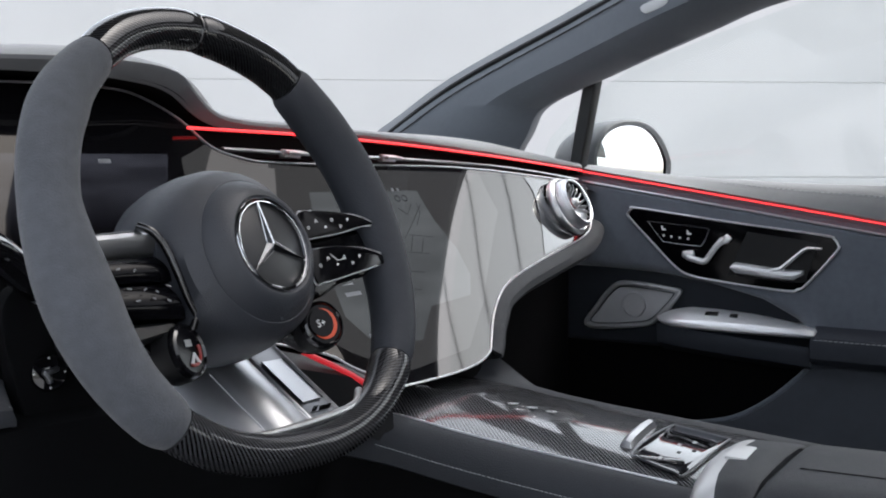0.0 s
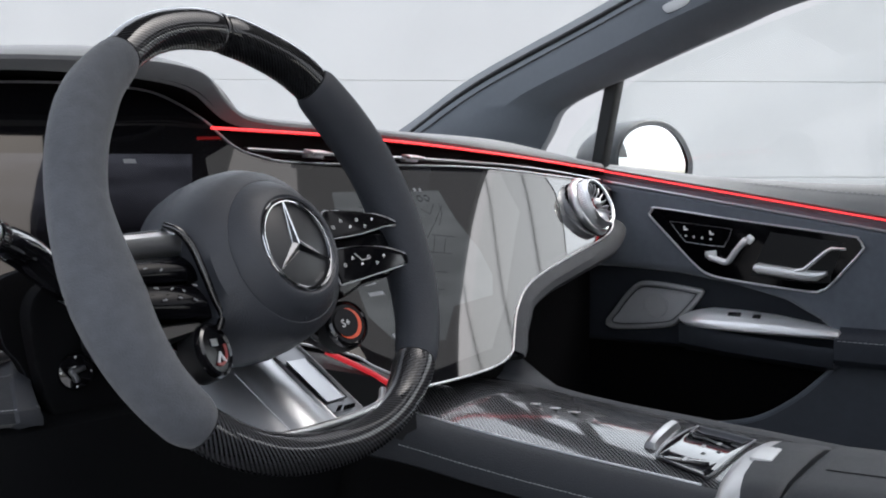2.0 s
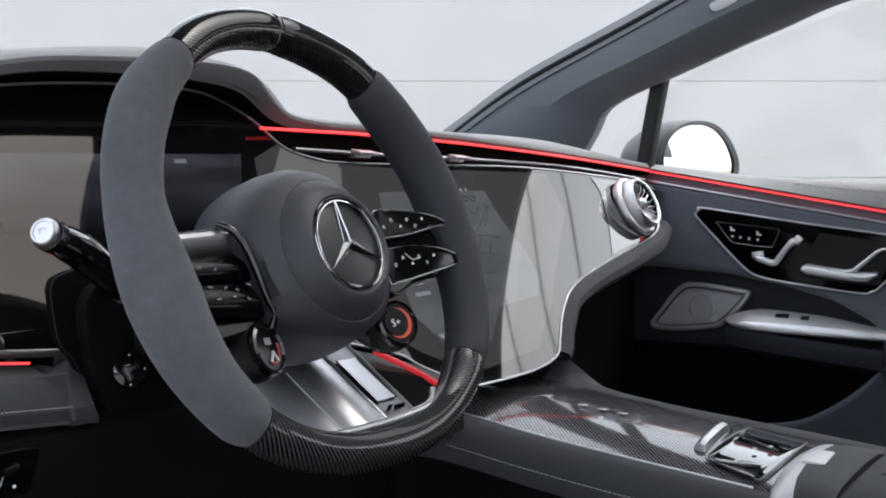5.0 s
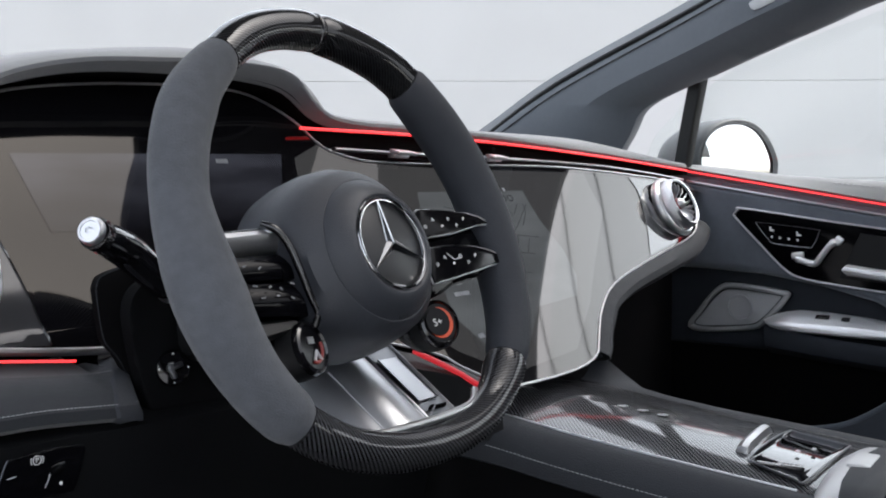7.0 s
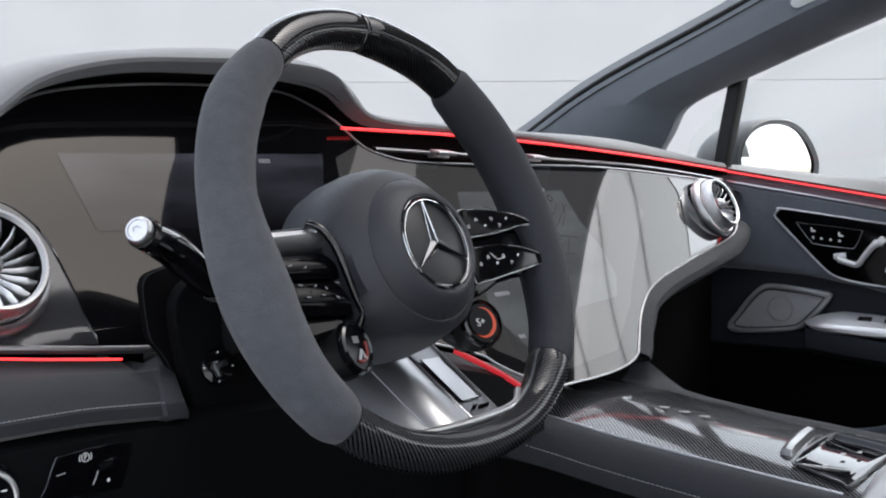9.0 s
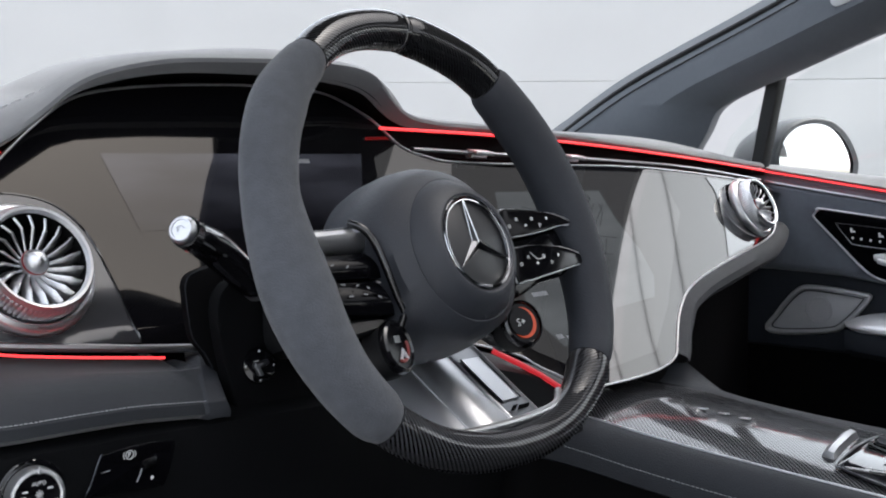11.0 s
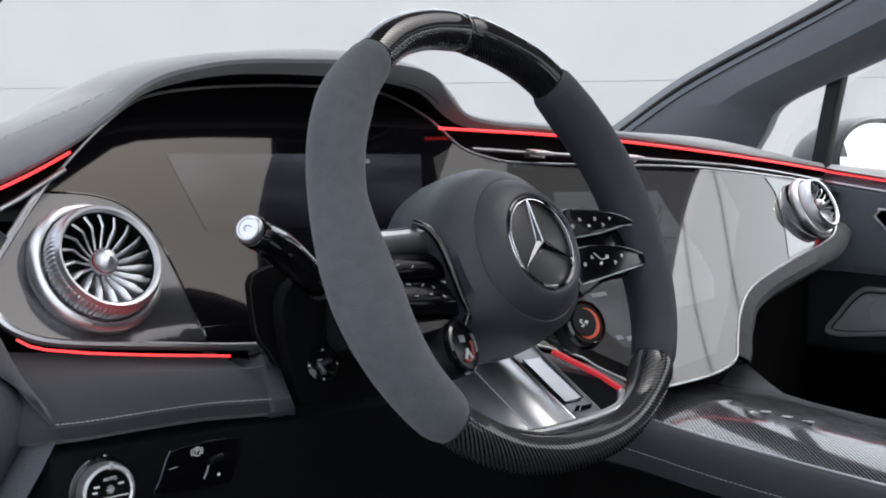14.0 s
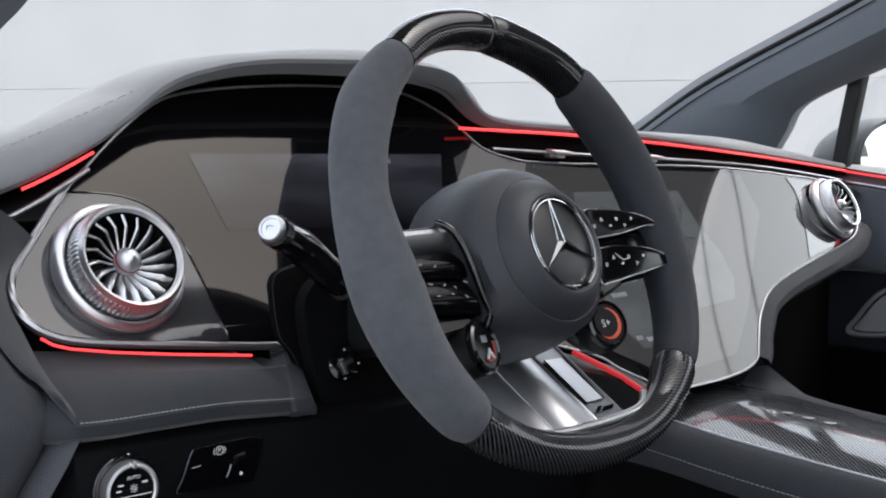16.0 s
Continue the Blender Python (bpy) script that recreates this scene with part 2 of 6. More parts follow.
def part(name, bm, mat, parent=None, label="", smooth=True, m=None):
    me = bpy.data.meshes.new(name)
    bmesh.ops.recalc_face_normals(bm, faces=bm.faces)
    bm.to_mesh(me)
    bm.free()
    if smooth:
        me.polygons.foreach_set("use_smooth", [True] * len(me.polygons))
        me.set_sharp_from_angle(angle=radians(38))
    me.materials.append(mat)
    ob = new(name, me)
    if parent is not None:
        ob.parent = parent
    if m is not None:
        ob.matrix_basis = m
    if label:
        ob["label"] = label
    return ob


def catmull(pts, n=8, closed=False):
    """A smooth line through the points, n steps from one to the next."""
    pts = [Vector(p) for p in pts]
    k = len(pts)
    out = []
    for i in range(k if closed else k - 1):
        a, b = pts[i], pts[(i + 1) % k]
        p = pts[i - 1] if (closed or i > 0) else a * 2 - b
        q = pts[(i + 2) % k] if (closed or i + 2 < k) else b * 2 - a
        for s in range(n):
            t = s / n
            out.append(0.5 * ((2 * a) + (b - p) * t + (2 * p - 5 * a + 4 * b - q) * t * t + (3 * a - p - 3 * b + q) * t ** 3))
    if not closed:
        out.append(pts[-1])
    return out


def loft(rows, closed=False, caps=False, uv=None):
    """A skin over rows of points of equal number. closed: each row is a ring. uv: a scale for a weave laid along the rows."""
    bm = bmesh.new()
    grid = [[bm.verts.new(p) for p in r] for r in rows]
    lay = bm.loops.layers.uv.new("UVMap") if uv else None
    k = len(rows[0])
    run = [0.0]
    for i in range(1, len(rows)):
        run.append(run[-1] + sum((Vector(a) - Vector(b)).length for a, b in zip(rows[i], rows[i - 1])) / k)
    for i in range(len(rows) - 1):
        across = [0.0]
        for j in range(k):
            across.append(across[-1] + (Vector(rows[i][(j + 1) % k]) - Vector(rows[i][j])).length)
        for j in range(k if closed else k - 1):
            j2 = (j + 1) % k
            f = bm.faces.new((grid[i][j], grid[i][j2], grid[i + 1][j2], grid[i + 1][j]))
            if uv:
                for lp, (a, b) in zip(f.loops, ((i, j), (i, j + 1), (i + 1, j + 1), (i + 1, j))):
                    lp[lay].uv = (across[b] * uv, run[a] * uv)
    if caps and closed:
        bm.faces.new(grid[0]), bm.faces.new(grid[-1])
    return bm


def tube(line, r, sides=10, closed=False, flat=1.0, uv=None, up=(0, 0, 1)):
    """A round bar along a line; r a number or one for each point; flat squeezes it along up."""
    line = [Vector(p) for p in line]
    k = len(line)
    rows = []
    for i, p in enumerate(line):
        a = line[i - 1] if (closed or i > 0) else p
        b = line[(i + 1) % k] if (closed or i + 1 < k) else p
        d = (b - a).normalized()
        s = d.cross(Vector(up))
        s = s.normalized() if s.length > 1e-6 else Vector((1, 0, 0))
        w = s.cross(d).normalized()
        rr = r[i] if isinstance(r, (list, tuple)) else r
        rows.append([p + s * (rr * math.cos(2 * math.pi * j / sides)) + w * (rr * flat * math.sin(2 * math.pi * j / sides)) for j in range(sides)])
    if closed:
        rows.append(rows[0])
        bm = loft(rows, True, False, uv)
        bmesh.ops.remove_doubles(bm, verts=bm.verts, dist=1e-7)
        return bm
    return loft(rows, True, True, uv)


def revolve(profile, n=48, closed_top=True):
    """A turned body about z from (radius, height) pairs."""
    rows = [[(r * math.cos(2 * math.pi * j / n), r * math.sin(2 * math.pi * j / n), h) for j in range(n)] for r, h in profile]
    bm = loft(rows, True, False)
    if closed_top:
        bmesh.ops.holes_fill(bm, edges=bm.edges)
    return bm


def plate(outline, thick, bevel=0.0, m=None, segs=2):
    """A flat piece: outline in its x, y, from z 0 up to thick, edges rounded by bevel."""
    bm = bmesh.new()
    f = bm.faces.new([bm.verts.new((p[0], p[1], 0)) for p in outline])
    out = bmesh.ops.extrude_face_region(bm, geom=[f])
    top = [v for v in out["geom"] if isinstance(v, bmesh.types.BMVert)]
    for v in top:
        v.co.z += thick
    if bevel:
        edges = [e for e in bm.edges if all(v.co.z > thick * 0.5 for v in e.verts)]
        bmesh.ops.bevel(bm, geom=edges, offset=bevel, segments=segs, affect="EDGES", profile=0.6)
    if m is not None:
        bm.transform(m)
    return bm


def box(sx, sy, sz, bevel=0.002, m=None, segs=2):
    bm = bmesh.new()
    bmesh.ops.create_cube(bm, size=1)
    bmesh.ops.scale(bm, vec=(sx, sy, sz), verts=bm.verts)
    if bevel:
        bmesh.ops.bevel(bm, geom=bm.edges[:], offset=bevel, segments=segs, affect="EDGES", profile=0.6)
    if m is not None:
        bm.transform(m)
    return bm


def join(*bms):
    """Several shells of one piece in one mesh."""
    out = bms[0]
    for b in bms[1:]:
        me = bpy.data.meshes.new("shell")
        b.to_mesh(me)
        b.free()
        out.from_mesh(me)
        bpy.data.meshes.remove(me)
    return out


def screen_y(x, z):
    """Depth of the display front: it leans, the more the lower, and flattens out on the driver's side."""
    u = min(1.0, max(0.0, (x + 0.35) / 0.25))
    w = u * u * (3 - 2 * u)
    driver = 0.83 + 0.45 * (z - 0.95) - 0.55 * min(0.0, z - 0.95) ** 2
    middle = 0.83 + 0.605 * (z - 0.95) - 1.065 * (z - 0.95) ** 2
    return driver * (1 - w) + middle * w


def tilted(x, z):
    """The display front with the steeper lean of its driver's part, set off along the line to the driver's side."""
    u = min(1.0, max(0.0, (x + 0.35) / 0.25))
    lean = float(np.interp(z, (0.835, 0.862, 0.94, 1.09), (0.0, -0.0078, 0.0, 0.0155))) * (1 - u * u * (3 - 2 * u))
    y = screen_y(x, z)
    k = lean / (y - 0.03)
    return Vector((x + (x + 1.095) * k, y + lean, z + (z - 1.0) * k))


def on_screen(x, z, out=0.0):
    """A point of the display front; out: how far it stands off it, towards the seats."""
    a, b = tilted(x, z - 0.001), tilted(x, z + 0.001)
    slope = (b.y - a.y) / (b.z - a.z)
    return tilted(x, z) + Vector((0, -1, slope)).normalized() * out


def frame_of(origin, xdir, ydir):
    x = Vector(xdir).normalized()
    z = x.cross(Vector(ydir)).normalized()
    y = z.cross(x)
    m = Matrix((x, y, z)).transposed().to_4x4()
    m.translation = origin
    return m


SCREEN_TILT = math.atan(0.50)


def plate_yz(outline, x, thick, bevel=0.0):
    """A flat piece in the plane of the passenger's door: outline of (y, z), from x towards the seats."""
    return plate([(-y, z) for y, z in outline], thick, bevel, frame_of(Vector((x, 0, 0)), (0, -1, 0), (0, 0, 1)))


def smooth_ring(pts, n=5):
    return [(p.x, p.y) for p in catmull([(a, b, 0) for a, b in pts], n, closed=True)]


def stitches(line, step, r, lift=(0, 0, 0)):
    """A row of short thread stitches along a line, as one piece."""
    line = [Vector(p) + Vector(lift) for p in line]
    out, carry = None, 0.0
    for a, b in zip(line, line[1:]):
        d = b - a
        k = max(1, int(d.length / step))
        for i in range(k):
            s = tube([a + d * ((i + 0.15) / k), a + d * ((i + 0.5) / k) + Vector((0, 0, r * 0.5)), a + d * ((i + 0.8) / k)], r, 5)
            out = s if out is None else join(out, s)
    return out


# ---- outside ----
def ground():
    bm = bmesh.new()
    bmesh.ops.create_grid(bm, x_segments=4, y_segments=4, size=400)
    tagged(part("ground", bm, GROUND, smooth=False), "pale concrete yard reaching to the horizon", "ground", kind="structure")


def panel_wall():
    """A long wall of large pale stone panels, square to the line of sight."""
    az = radians(54)
    m = frame_of(Vector((-1.08 + 10 * math.sin(az), 10 * math.cos(az), 0)), (math.cos(az), -math.sin(az), 0), (0, 0, 1))
    wall = tagged(part("wall_outside", box(64, 3.6, 0.3, 0.0, pose(4, 1.8, -0.1575)), WALL, smooth=False, m=m), "pale grey stone panel wall behind the car", "wall", kind="structure")
    wide, joints = 16.0, (0.0, 0.905, 1.80, 2.70, 3.60)
    piece = plate([(0.004, 0.004), (wide - 0.004, 0.004), (wide - 0.004, 0.893), (0.004, 0.893)], 0.009, 0.005)
    first = None
    for r, z in enumerate(joints[:-1]):
        for c in range(-2, 3):
            at = pose(c * wide + (r % 2) * 3.0 - 9.0, z, -0.008)
            if first is None:
                first = part("panel", piece, WALL, wall, smooth=False, m=at)
            else:
                ob = new("panel", first.data)
                ob.parent = wall
                ob.matrix_basis = at


def mirrored_lines():
    """Unseen lines and masts along the wall, added only for dark streaks the display mirrors."""
    az = radians(54)
    m = frame_of(Vector((-1.08 + 10 * math.sin(az), 10 * math.cos(az), 0)), (math.cos(az), -math.sin(az), 0), (0, 0, 1))
    for x in (-20.0, 40.0):
        tagged(part("added_mast", tube([(x, 0.0, -0.10), (x, 4.5, -0.10), (x, 8.9, -0.10)], [0.11, 0.10, 0.08], 14), GUNMETAL, m=m), "unseen mast added to carry the mirrored dark lines", "mast", group="masts beside the yard")
    for z in (6.95, 7.68, 8.42):
        line = [(x, z - 0.10 * math.cos(x * math.pi / 40), 0.0) for x in np.linspace(-20, 40, 41)]
        tagged(part("mirrored_line", tube(line, 0.016, 6), PLASTIC, m=m), "unseen dark line added above the wall for the display reflection", "cable", group="cables above the yard")


ground()
panel_wall()
mirrored_lines()
# unseen wall, added to block low light and fill reflections behind the eye
tagged(part("unseen_wall_behind", box(0.3, 26, 3.2, 0.0, pose(-16, -1, 1.6)), BACK_WALL, smooth=False), "unseen grey wall added to shape light and reflections", "wall", kind="structure")


# ---- the car's shell ----
car = thing("car", "dark grey sedan body with the driver's door open", "car", pose(0, 0, 0), kind="structure")


def far_pillar(sign=1):
    """Cloth-covered windscreen pillar that runs up into the roof rail."""
    x = 0.80 * sign
    outer = [(x + 0.02 * sign, 1.42, 1.012), (x, 1.30, 1.070), (x, 1.146, 1.158), (x - 0.01 * sign, 0.895, 1.262), (x - 0.03 * sign, 0.70, 1.338), (x - 0.05 * sign, 0.45, 1.40), (x - 0.07 * sign, 0.1, 1.44), (x - 0.08 * sign, -0.8, 1.46)]
    inner = [(x + 0.03 * sign, 1.03, 1.0), (x + 0.03 * sign, 0.992, 1.060), (x + 0.025 * sign, 0.950, 1.118), (x + 0.01 * sign, 0.80, 1.174), (x + 0.0 * sign, 0.62, 1.238), (x - 0.0 * sign, 0.47, 1.286), (x - 0.01 * sign, 0.1, 1.345), (x - 0.02 * sign, -0.8, 1.37)]
    if sign < 0:
        inner = [(-0.716, 1.04, 1.06), (-0.709, 1.0, 1.090), (-0.701, 0.95, 1.116), (-0.699, 0.90, 1.136), (-0.705, 0.80, 1.176), (-0.72, 0.62, 1.240), (-0.74, 0.3, 1.32), (-0.78, -0.8, 1.37)]
    a, b = catmull(outer, 8), catmull(inner, 8)
    rows = []
    for p, q in zip(a, b):
        mid = p * 0.42 + q * 0.58 + Vector((-0.042 * sign, 0, 0))
        rows.append([p + Vector((0.035 * sign, 0.02, 0.03)), p, p * 0.93 + q * 0.07 + Vector((-0.010 * sign, 0, 0)), p * 0.68 + q * 0.32 + Vector((-0.026 * sign, 0, 0)), mid, p * 0.18 + q * 0.82 + Vector((-0.031 * sign, 0, 0)), q, q + Vector((0.03 * sign, 0, 0.004)), q + Vector((0.045 * sign, 0, 0.02))])
    return loft(rows, closed=True, caps=True)


part("pillar_trim", far_pillar(1), PILLAR, car, "grey cloth windscreen pillar trim")
part("pillar_seam", tube(catmull([(0.788, 1.272, 1.0695), (0.788, 1.124, 1.1535), (0.778, 0.885, 1.2535), (0.758, 0.693, 1.3265), (0.738, 0.452, 1.388)], 6), 0.0014, 8), PLASTIC, car)
part("pillar_trim", far_pillar(-1), PILLAR, car, "grey cloth windscreen pillar trim")


def roof_height(x, y):
    ys, zs = (-1.7, -1.2, -0.6, 0.0, 0.35, 0.60, 0.80), (1.36, 1.44, 1.47, 1.46, 1.43, 1.375, 1.325)
    return float(np.interp(y, ys, zs)) + 0.03 * (1 - (x / 0.8) ** 2)


def roof_sheet(x0, x1, y0, y1, thick):
    rows = [[(x, y, roof_height(x, y)) for x in np.linspace(x0, x1, 9)] for y in np.linspace(y0, y1, 9)]
    bm = loft(rows)
    if thick:
        bmesh.ops.solidify(bm, geom=bm.faces[:], thickness=thick)
    return bm


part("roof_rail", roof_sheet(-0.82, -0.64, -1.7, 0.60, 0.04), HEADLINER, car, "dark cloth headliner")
part("roof_rail", roof_sheet(0.50, 0.82, -1.7, 0.60, 0.04), LIT_RAIL_CLOTH, car, "dark cloth headliner")
def roof_header():
    """Front cross-member of the roof; its rear edge rounds the corners of the glass."""
    rows = []
    for x in np.linspace(-0.64, 0.50, 39):
        y0 = float(np.interp(x, (-0.64, -0.50, -0.44, -0.417, -0.397, -0.374, -0.337, -0.24, 0.5), (0.20, 0.46, 0.56, 0.591, 0.611, 0.641, 0.655, 0.661, 0.661)))
        rows.append([(x, y, roof_height(x, y) - 0.001) for y in np.linspace(y0, 0.78, 9)])
    bm = loft(rows)
    bmesh.ops.solidify(bm, geom=bm.faces[:], thickness=0.04)
    return bm


part("roof_header", roof_header(), BLACK, car, "dark cloth headliner")
part("roof_tail", roof_sheet(-0.64, 0.50, -1.7, -1.1, 0.04), HEADLINER, car, "dark cloth headliner")
part("roof_glass", roof_sheet(-0.64, 0.50, -1.1, 0.68, 0.0), ROOF_GLASS, car, "tinted panoramic roof glass")
part("overhead_console", plate([(-0.112, 0.40), (-0.092, 0.36), (-0.086, 0.32), (-0.068, 0.25), (-0.01, 0.10), (0.04, -0.05), (0.055, -0.30), (0.285, -0.30), (0.285, 0.40)], 0.02, 0.006, pose(0, 0.26, 1.425, -6, 0, 0)), HEADLINER, car, "dark overhead console")
part("floor_pan", box(1.6, 3.4, 0.05, 0.0, pose(0, -0.3, 0.30)), BLACK, car)
part("firewall", box(1.66, 0.05, 0.62, 0.0, pose(0, 1.22, 0.63)), BLACK, car)
part("rear_side", box(0.06, 1.5, 0.75, 0.02, pose(-0.86, -1.05, 0.62)), LEATHER, car)
part("rear_side", box(0.06, 1.5, 0.75, 0.02, pose(0.90, -1.05, 0.62)), LEATHER, car)
part("rear_bulkhead", box(1.6, 0.06, 0.7, 0.01, pose(0, -1.7, 0.65)), LEATHER, car)


def windscreen():
    rows = []
    for y, z in catmull_2d(((1.40, 1.035), (1.146, 1.178), (0.895, 1.281), (0.64, 1.374)), 5):
        rows.append([(x, y + 0.10 * (1 - (x / 0.8) ** 2), z + 0.01 * (1 - (x / 0.8) ** 2)) for x in np.linspace(-0.8, 0.8, 17)])
    return loft(rows)


def catmull_2d(pts, n):
    return [(p.x, p.y) for p in catmull([(a, b, 0) for a, b in pts], n)]


part("screen_base", tube([(-0.70, 1.16, 1.006), (-0.62, 1.16, 1.030), (-0.585, 1.16, 1.043), (-0.552, 1.16, 1.060)], [0.004, 0.0045, 0.003, 0.0005], 8), BLACK, car, "black lower edge of the windscreen")
ws = part("windscreen", windscreen(), GLASS, car, "clear curved windscreen glass")
ws.visible_shadow = False
part("side_body", plate_yz([(1.5, 0.25), (1.5, 0.98), (1.1, 1.0), (0.95, 1.0), (0.95, 0.25)], 0.93, 0.08), PAINT, car)
part("bonnet", loft([[(x, y, z - 0.10 * (x / 0.9) ** 2) for x in np.linspace(-0.9, 0.9, 13)] for y, z in ((1.42, 0.97), (1.7, 0.96), (2.1, 0.92), (2.5, 0.84), (2.75, 0.72), (2.82, 0.4))]), PAINT, car, "dark grey bonnet")


# lower body, boot and road wheels close the car round the cabin
for sign in (-1, 1):
    x = 0.90 * sign
    part("front_wing", loft([[(x, y, z), (x + 0.03 * sign, y, z - 0.06), (x + 0.04 * sign, y, 0.55), (x + 0.02 * sign, y, low)] for y, z, low in ((1.52, 0.86, 0.26), (1.62, 0.86, 0.30), (1.72, 0.855, 0.62), (1.95, 0.84, 0.70), (2.18, 0.81, 0.62), (2.3, 0.79, 0.30), (2.6, 0.70, 0.28), (2.78, 0.62, 0.30))]), PAINT, car, "dark grey front wing")
    part("sill", box(0.10, 2.4, 0.12, 0.03, pose(0.86 * sign, 0.25, 0.27)), PAINT, car)
    part("rear_wing", loft([[(x - 0.10 * sign, y, z), (x, y, z - 0.05), (x + 0.04 * sign, y, 0.60), (x + 0.02 * sign, y, low)] for y, z, low in ((-0.95, 0.98, 0.28), (-1.05, 0.98, 0.30), (-1.15, 0.98, 0.62), (-1.38, 0.98, 0.70), (-1.61, 0.98, 0.62), (-1.72, 0.97, 0.30), (-2.0, 0.93, 0.30), (-2.15, 0.86, 0.32))]), PAINT, car, "dark grey rear wing")
    for y in (1.95, -1.38):
        w = part("road_wheel", revolve([(0.20, -0.10), (0.24, -0.11), (0.33, -0.105), (0.352, -0.07), (0.355, 0.07), (0.33, 0.105), (0.24, 0.11), (0.20, 0.10)], 40, False), RUBBER, car, "black road tyre", m=pose(0.80 * sign, y, 0.357, 0, 90 * sign, 0))
        part("rim", revolve([(0.24, 0.10), (0.225, 0.085), (0.10, 0.075), (0.04, 0.085), (0.0, 0.085)], 30, False), SATIN, w, "silver wheel rim")
part("boot", loft([[(x, y, z) for x in np.linspace(-0.82, 0.82, 9)] for y, z in ((-1.68, 1.06), (-1.9, 1.02), (-2.1, 0.96), (-2.2, 0.85), (-2.22, 0.35))]), PAINT, car, "dark grey boot")
rear = part("rear_screen", loft([[(x * (0.8 if z > 1.2 else 0.9), y, z) for x in np.linspace(-0.8, 0.8, 9)] for y, z in ((-1.20, 1.42), (-1.45, 1.26), (-1.70, 1.06))]), GLASS, car, "rear screen glass")
rear.visible_shadow = False


# ---- dashboard ----
# x, edge height of the display, lip height, lip depth, crest height, crest depth
PAD = [(-0.86, 0.94, 0.945, 0.87, 0.97, 0.93), (-0.8, 0.955, 0.962, 0.86, 0.996, 0.91), (-0.732, 0.97, 0.984, 0.853, 1.016, 0.9), (-0.673, 1.005, 1.013, 0.85, 1.041, 0.89),
       (-0.637, 1.03, 1.036, 0.85, 1.057, 0.885), (-0.6, 1.055, 1.062, 0.848, 1.075, 0.88), (-0.55, 1.07, 1.078, 0.845, 1.094, 0.88), (-0.49, 1.077, 1.087, 0.842, 1.107, 0.88),
       (-0.4, 1.08, 1.091, 0.842, 1.117, 0.88), (-0.34, 1.08, 1.091, 0.842, 1.119, 0.88), (-0.275, 1.076, 1.087, 0.846, 1.113, 0.88), (-0.238, 1.064, 1.078, 0.85, 1.107, 0.88),
       (-0.207, 1.044, 1.062, 0.857, 1.096, 0.88), (-0.18, 1.02, 1.052, 0.864, 1.077, 0.885), (-0.148, 1.011, 1.046, 0.869, 1.06, 0.905), (-0.09, 1.006, 1.044, 0.87, 1.056, 0.93),
       (0, 1.004, 1.042, 0.87, 1.054, 0.93), (0.2, 1.003, 1.035, 0.87, 1.053, 0.93), (0.435, 0.996, 1.022, 0.87, 1.05, 0.93), (0.6, 0.983, 1.011, 0.87, 1.038, 0.93),
       (0.83, 0.955, 0.995, 0.87, 1.013, 0.93)]
PAD_LINE = catmull([Vector((p[0], p[1], p[2])) for p in PAD], 6)
PAD_LINE2 = catmull([Vector((p[3], p[4], p[5])) for p in PAD], 6)
STATIONS = [(a[0], a[1], a[2], b[0], b[1], b[2]) for a, b in zip(PAD_LINE, PAD_LINE2)]

dash = thing("dashboard", "wide dashboard covered in dark grey suede with a glass display front", "dashboard", pose(0, 0.9, 0.9), kind="structure")


def at_dash(bm):
    bm.transform(Matrix.Translation((0, -0.9, -0.9)))
    return bm


def dash_pad():
    rows = []
    for x, za, zl, yl, zt, yt in STATIONS:
        # the hood's front face is undercut below a fold
        h = float(np.interp(x, (-0.64, -0.58, -0.45, -0.32, -0.24, -0.18, -0.10), (0.0, 0.008, 0.012, 0.016, 0.019, 0.012, 0.0)))
        u = h / 0.012
        f = zl + h + 0.009 - 0.0085 * min(1.0, u)
        zt = max(zt, f + 0.008) + 0.001 * min(1.0, u)
        rows.append([(x, yl + 0.016 + 0.004 * u, zl + 0.001), (x, yl + 0.008 + 0.006 * u, zl - 0.001 * u), (x, yl + 0.002 + 0.006 * u, zl + 0.003), (x, yl + 0.001 * u, f - 0.004), (x, yl + 0.001, f), (x, yl + 0.006, f + 0.002 + 0.15 * (zt - f)), (x, yl + 0.35 * (yt - yl), f + 0.62 * (zt - f)), (x, yl + 0.65 * (yt - yl), f + 0.88 * (zt - f)), (x, yt, zt),
                     (x, yt + 0.05, zt + 0.001), (x, yt + 0.14, zt - 0.012), (x, 1.16, min(zt, 1.05) - 0.02), (x, 1.40, 1.00), (x, 1.45, 0.90)])
    return loft(rows)


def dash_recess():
    """The hollow between the display's upper edge and the pad, its shade painted in black."""
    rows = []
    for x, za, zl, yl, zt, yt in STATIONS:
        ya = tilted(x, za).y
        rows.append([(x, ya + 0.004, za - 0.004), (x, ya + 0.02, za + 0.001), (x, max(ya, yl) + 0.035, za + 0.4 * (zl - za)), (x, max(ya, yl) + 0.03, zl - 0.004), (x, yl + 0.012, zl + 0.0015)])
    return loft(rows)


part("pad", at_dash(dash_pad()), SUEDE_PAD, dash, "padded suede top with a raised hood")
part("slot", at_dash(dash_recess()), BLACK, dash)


def lip_line(x0, x1, dy=0.0, dz=0.0):
    return [Vector((x, yl + dy, zl + dz)) for x, za, zl, yl, zt, yt in STATIONS if x0 <= x <= x1]


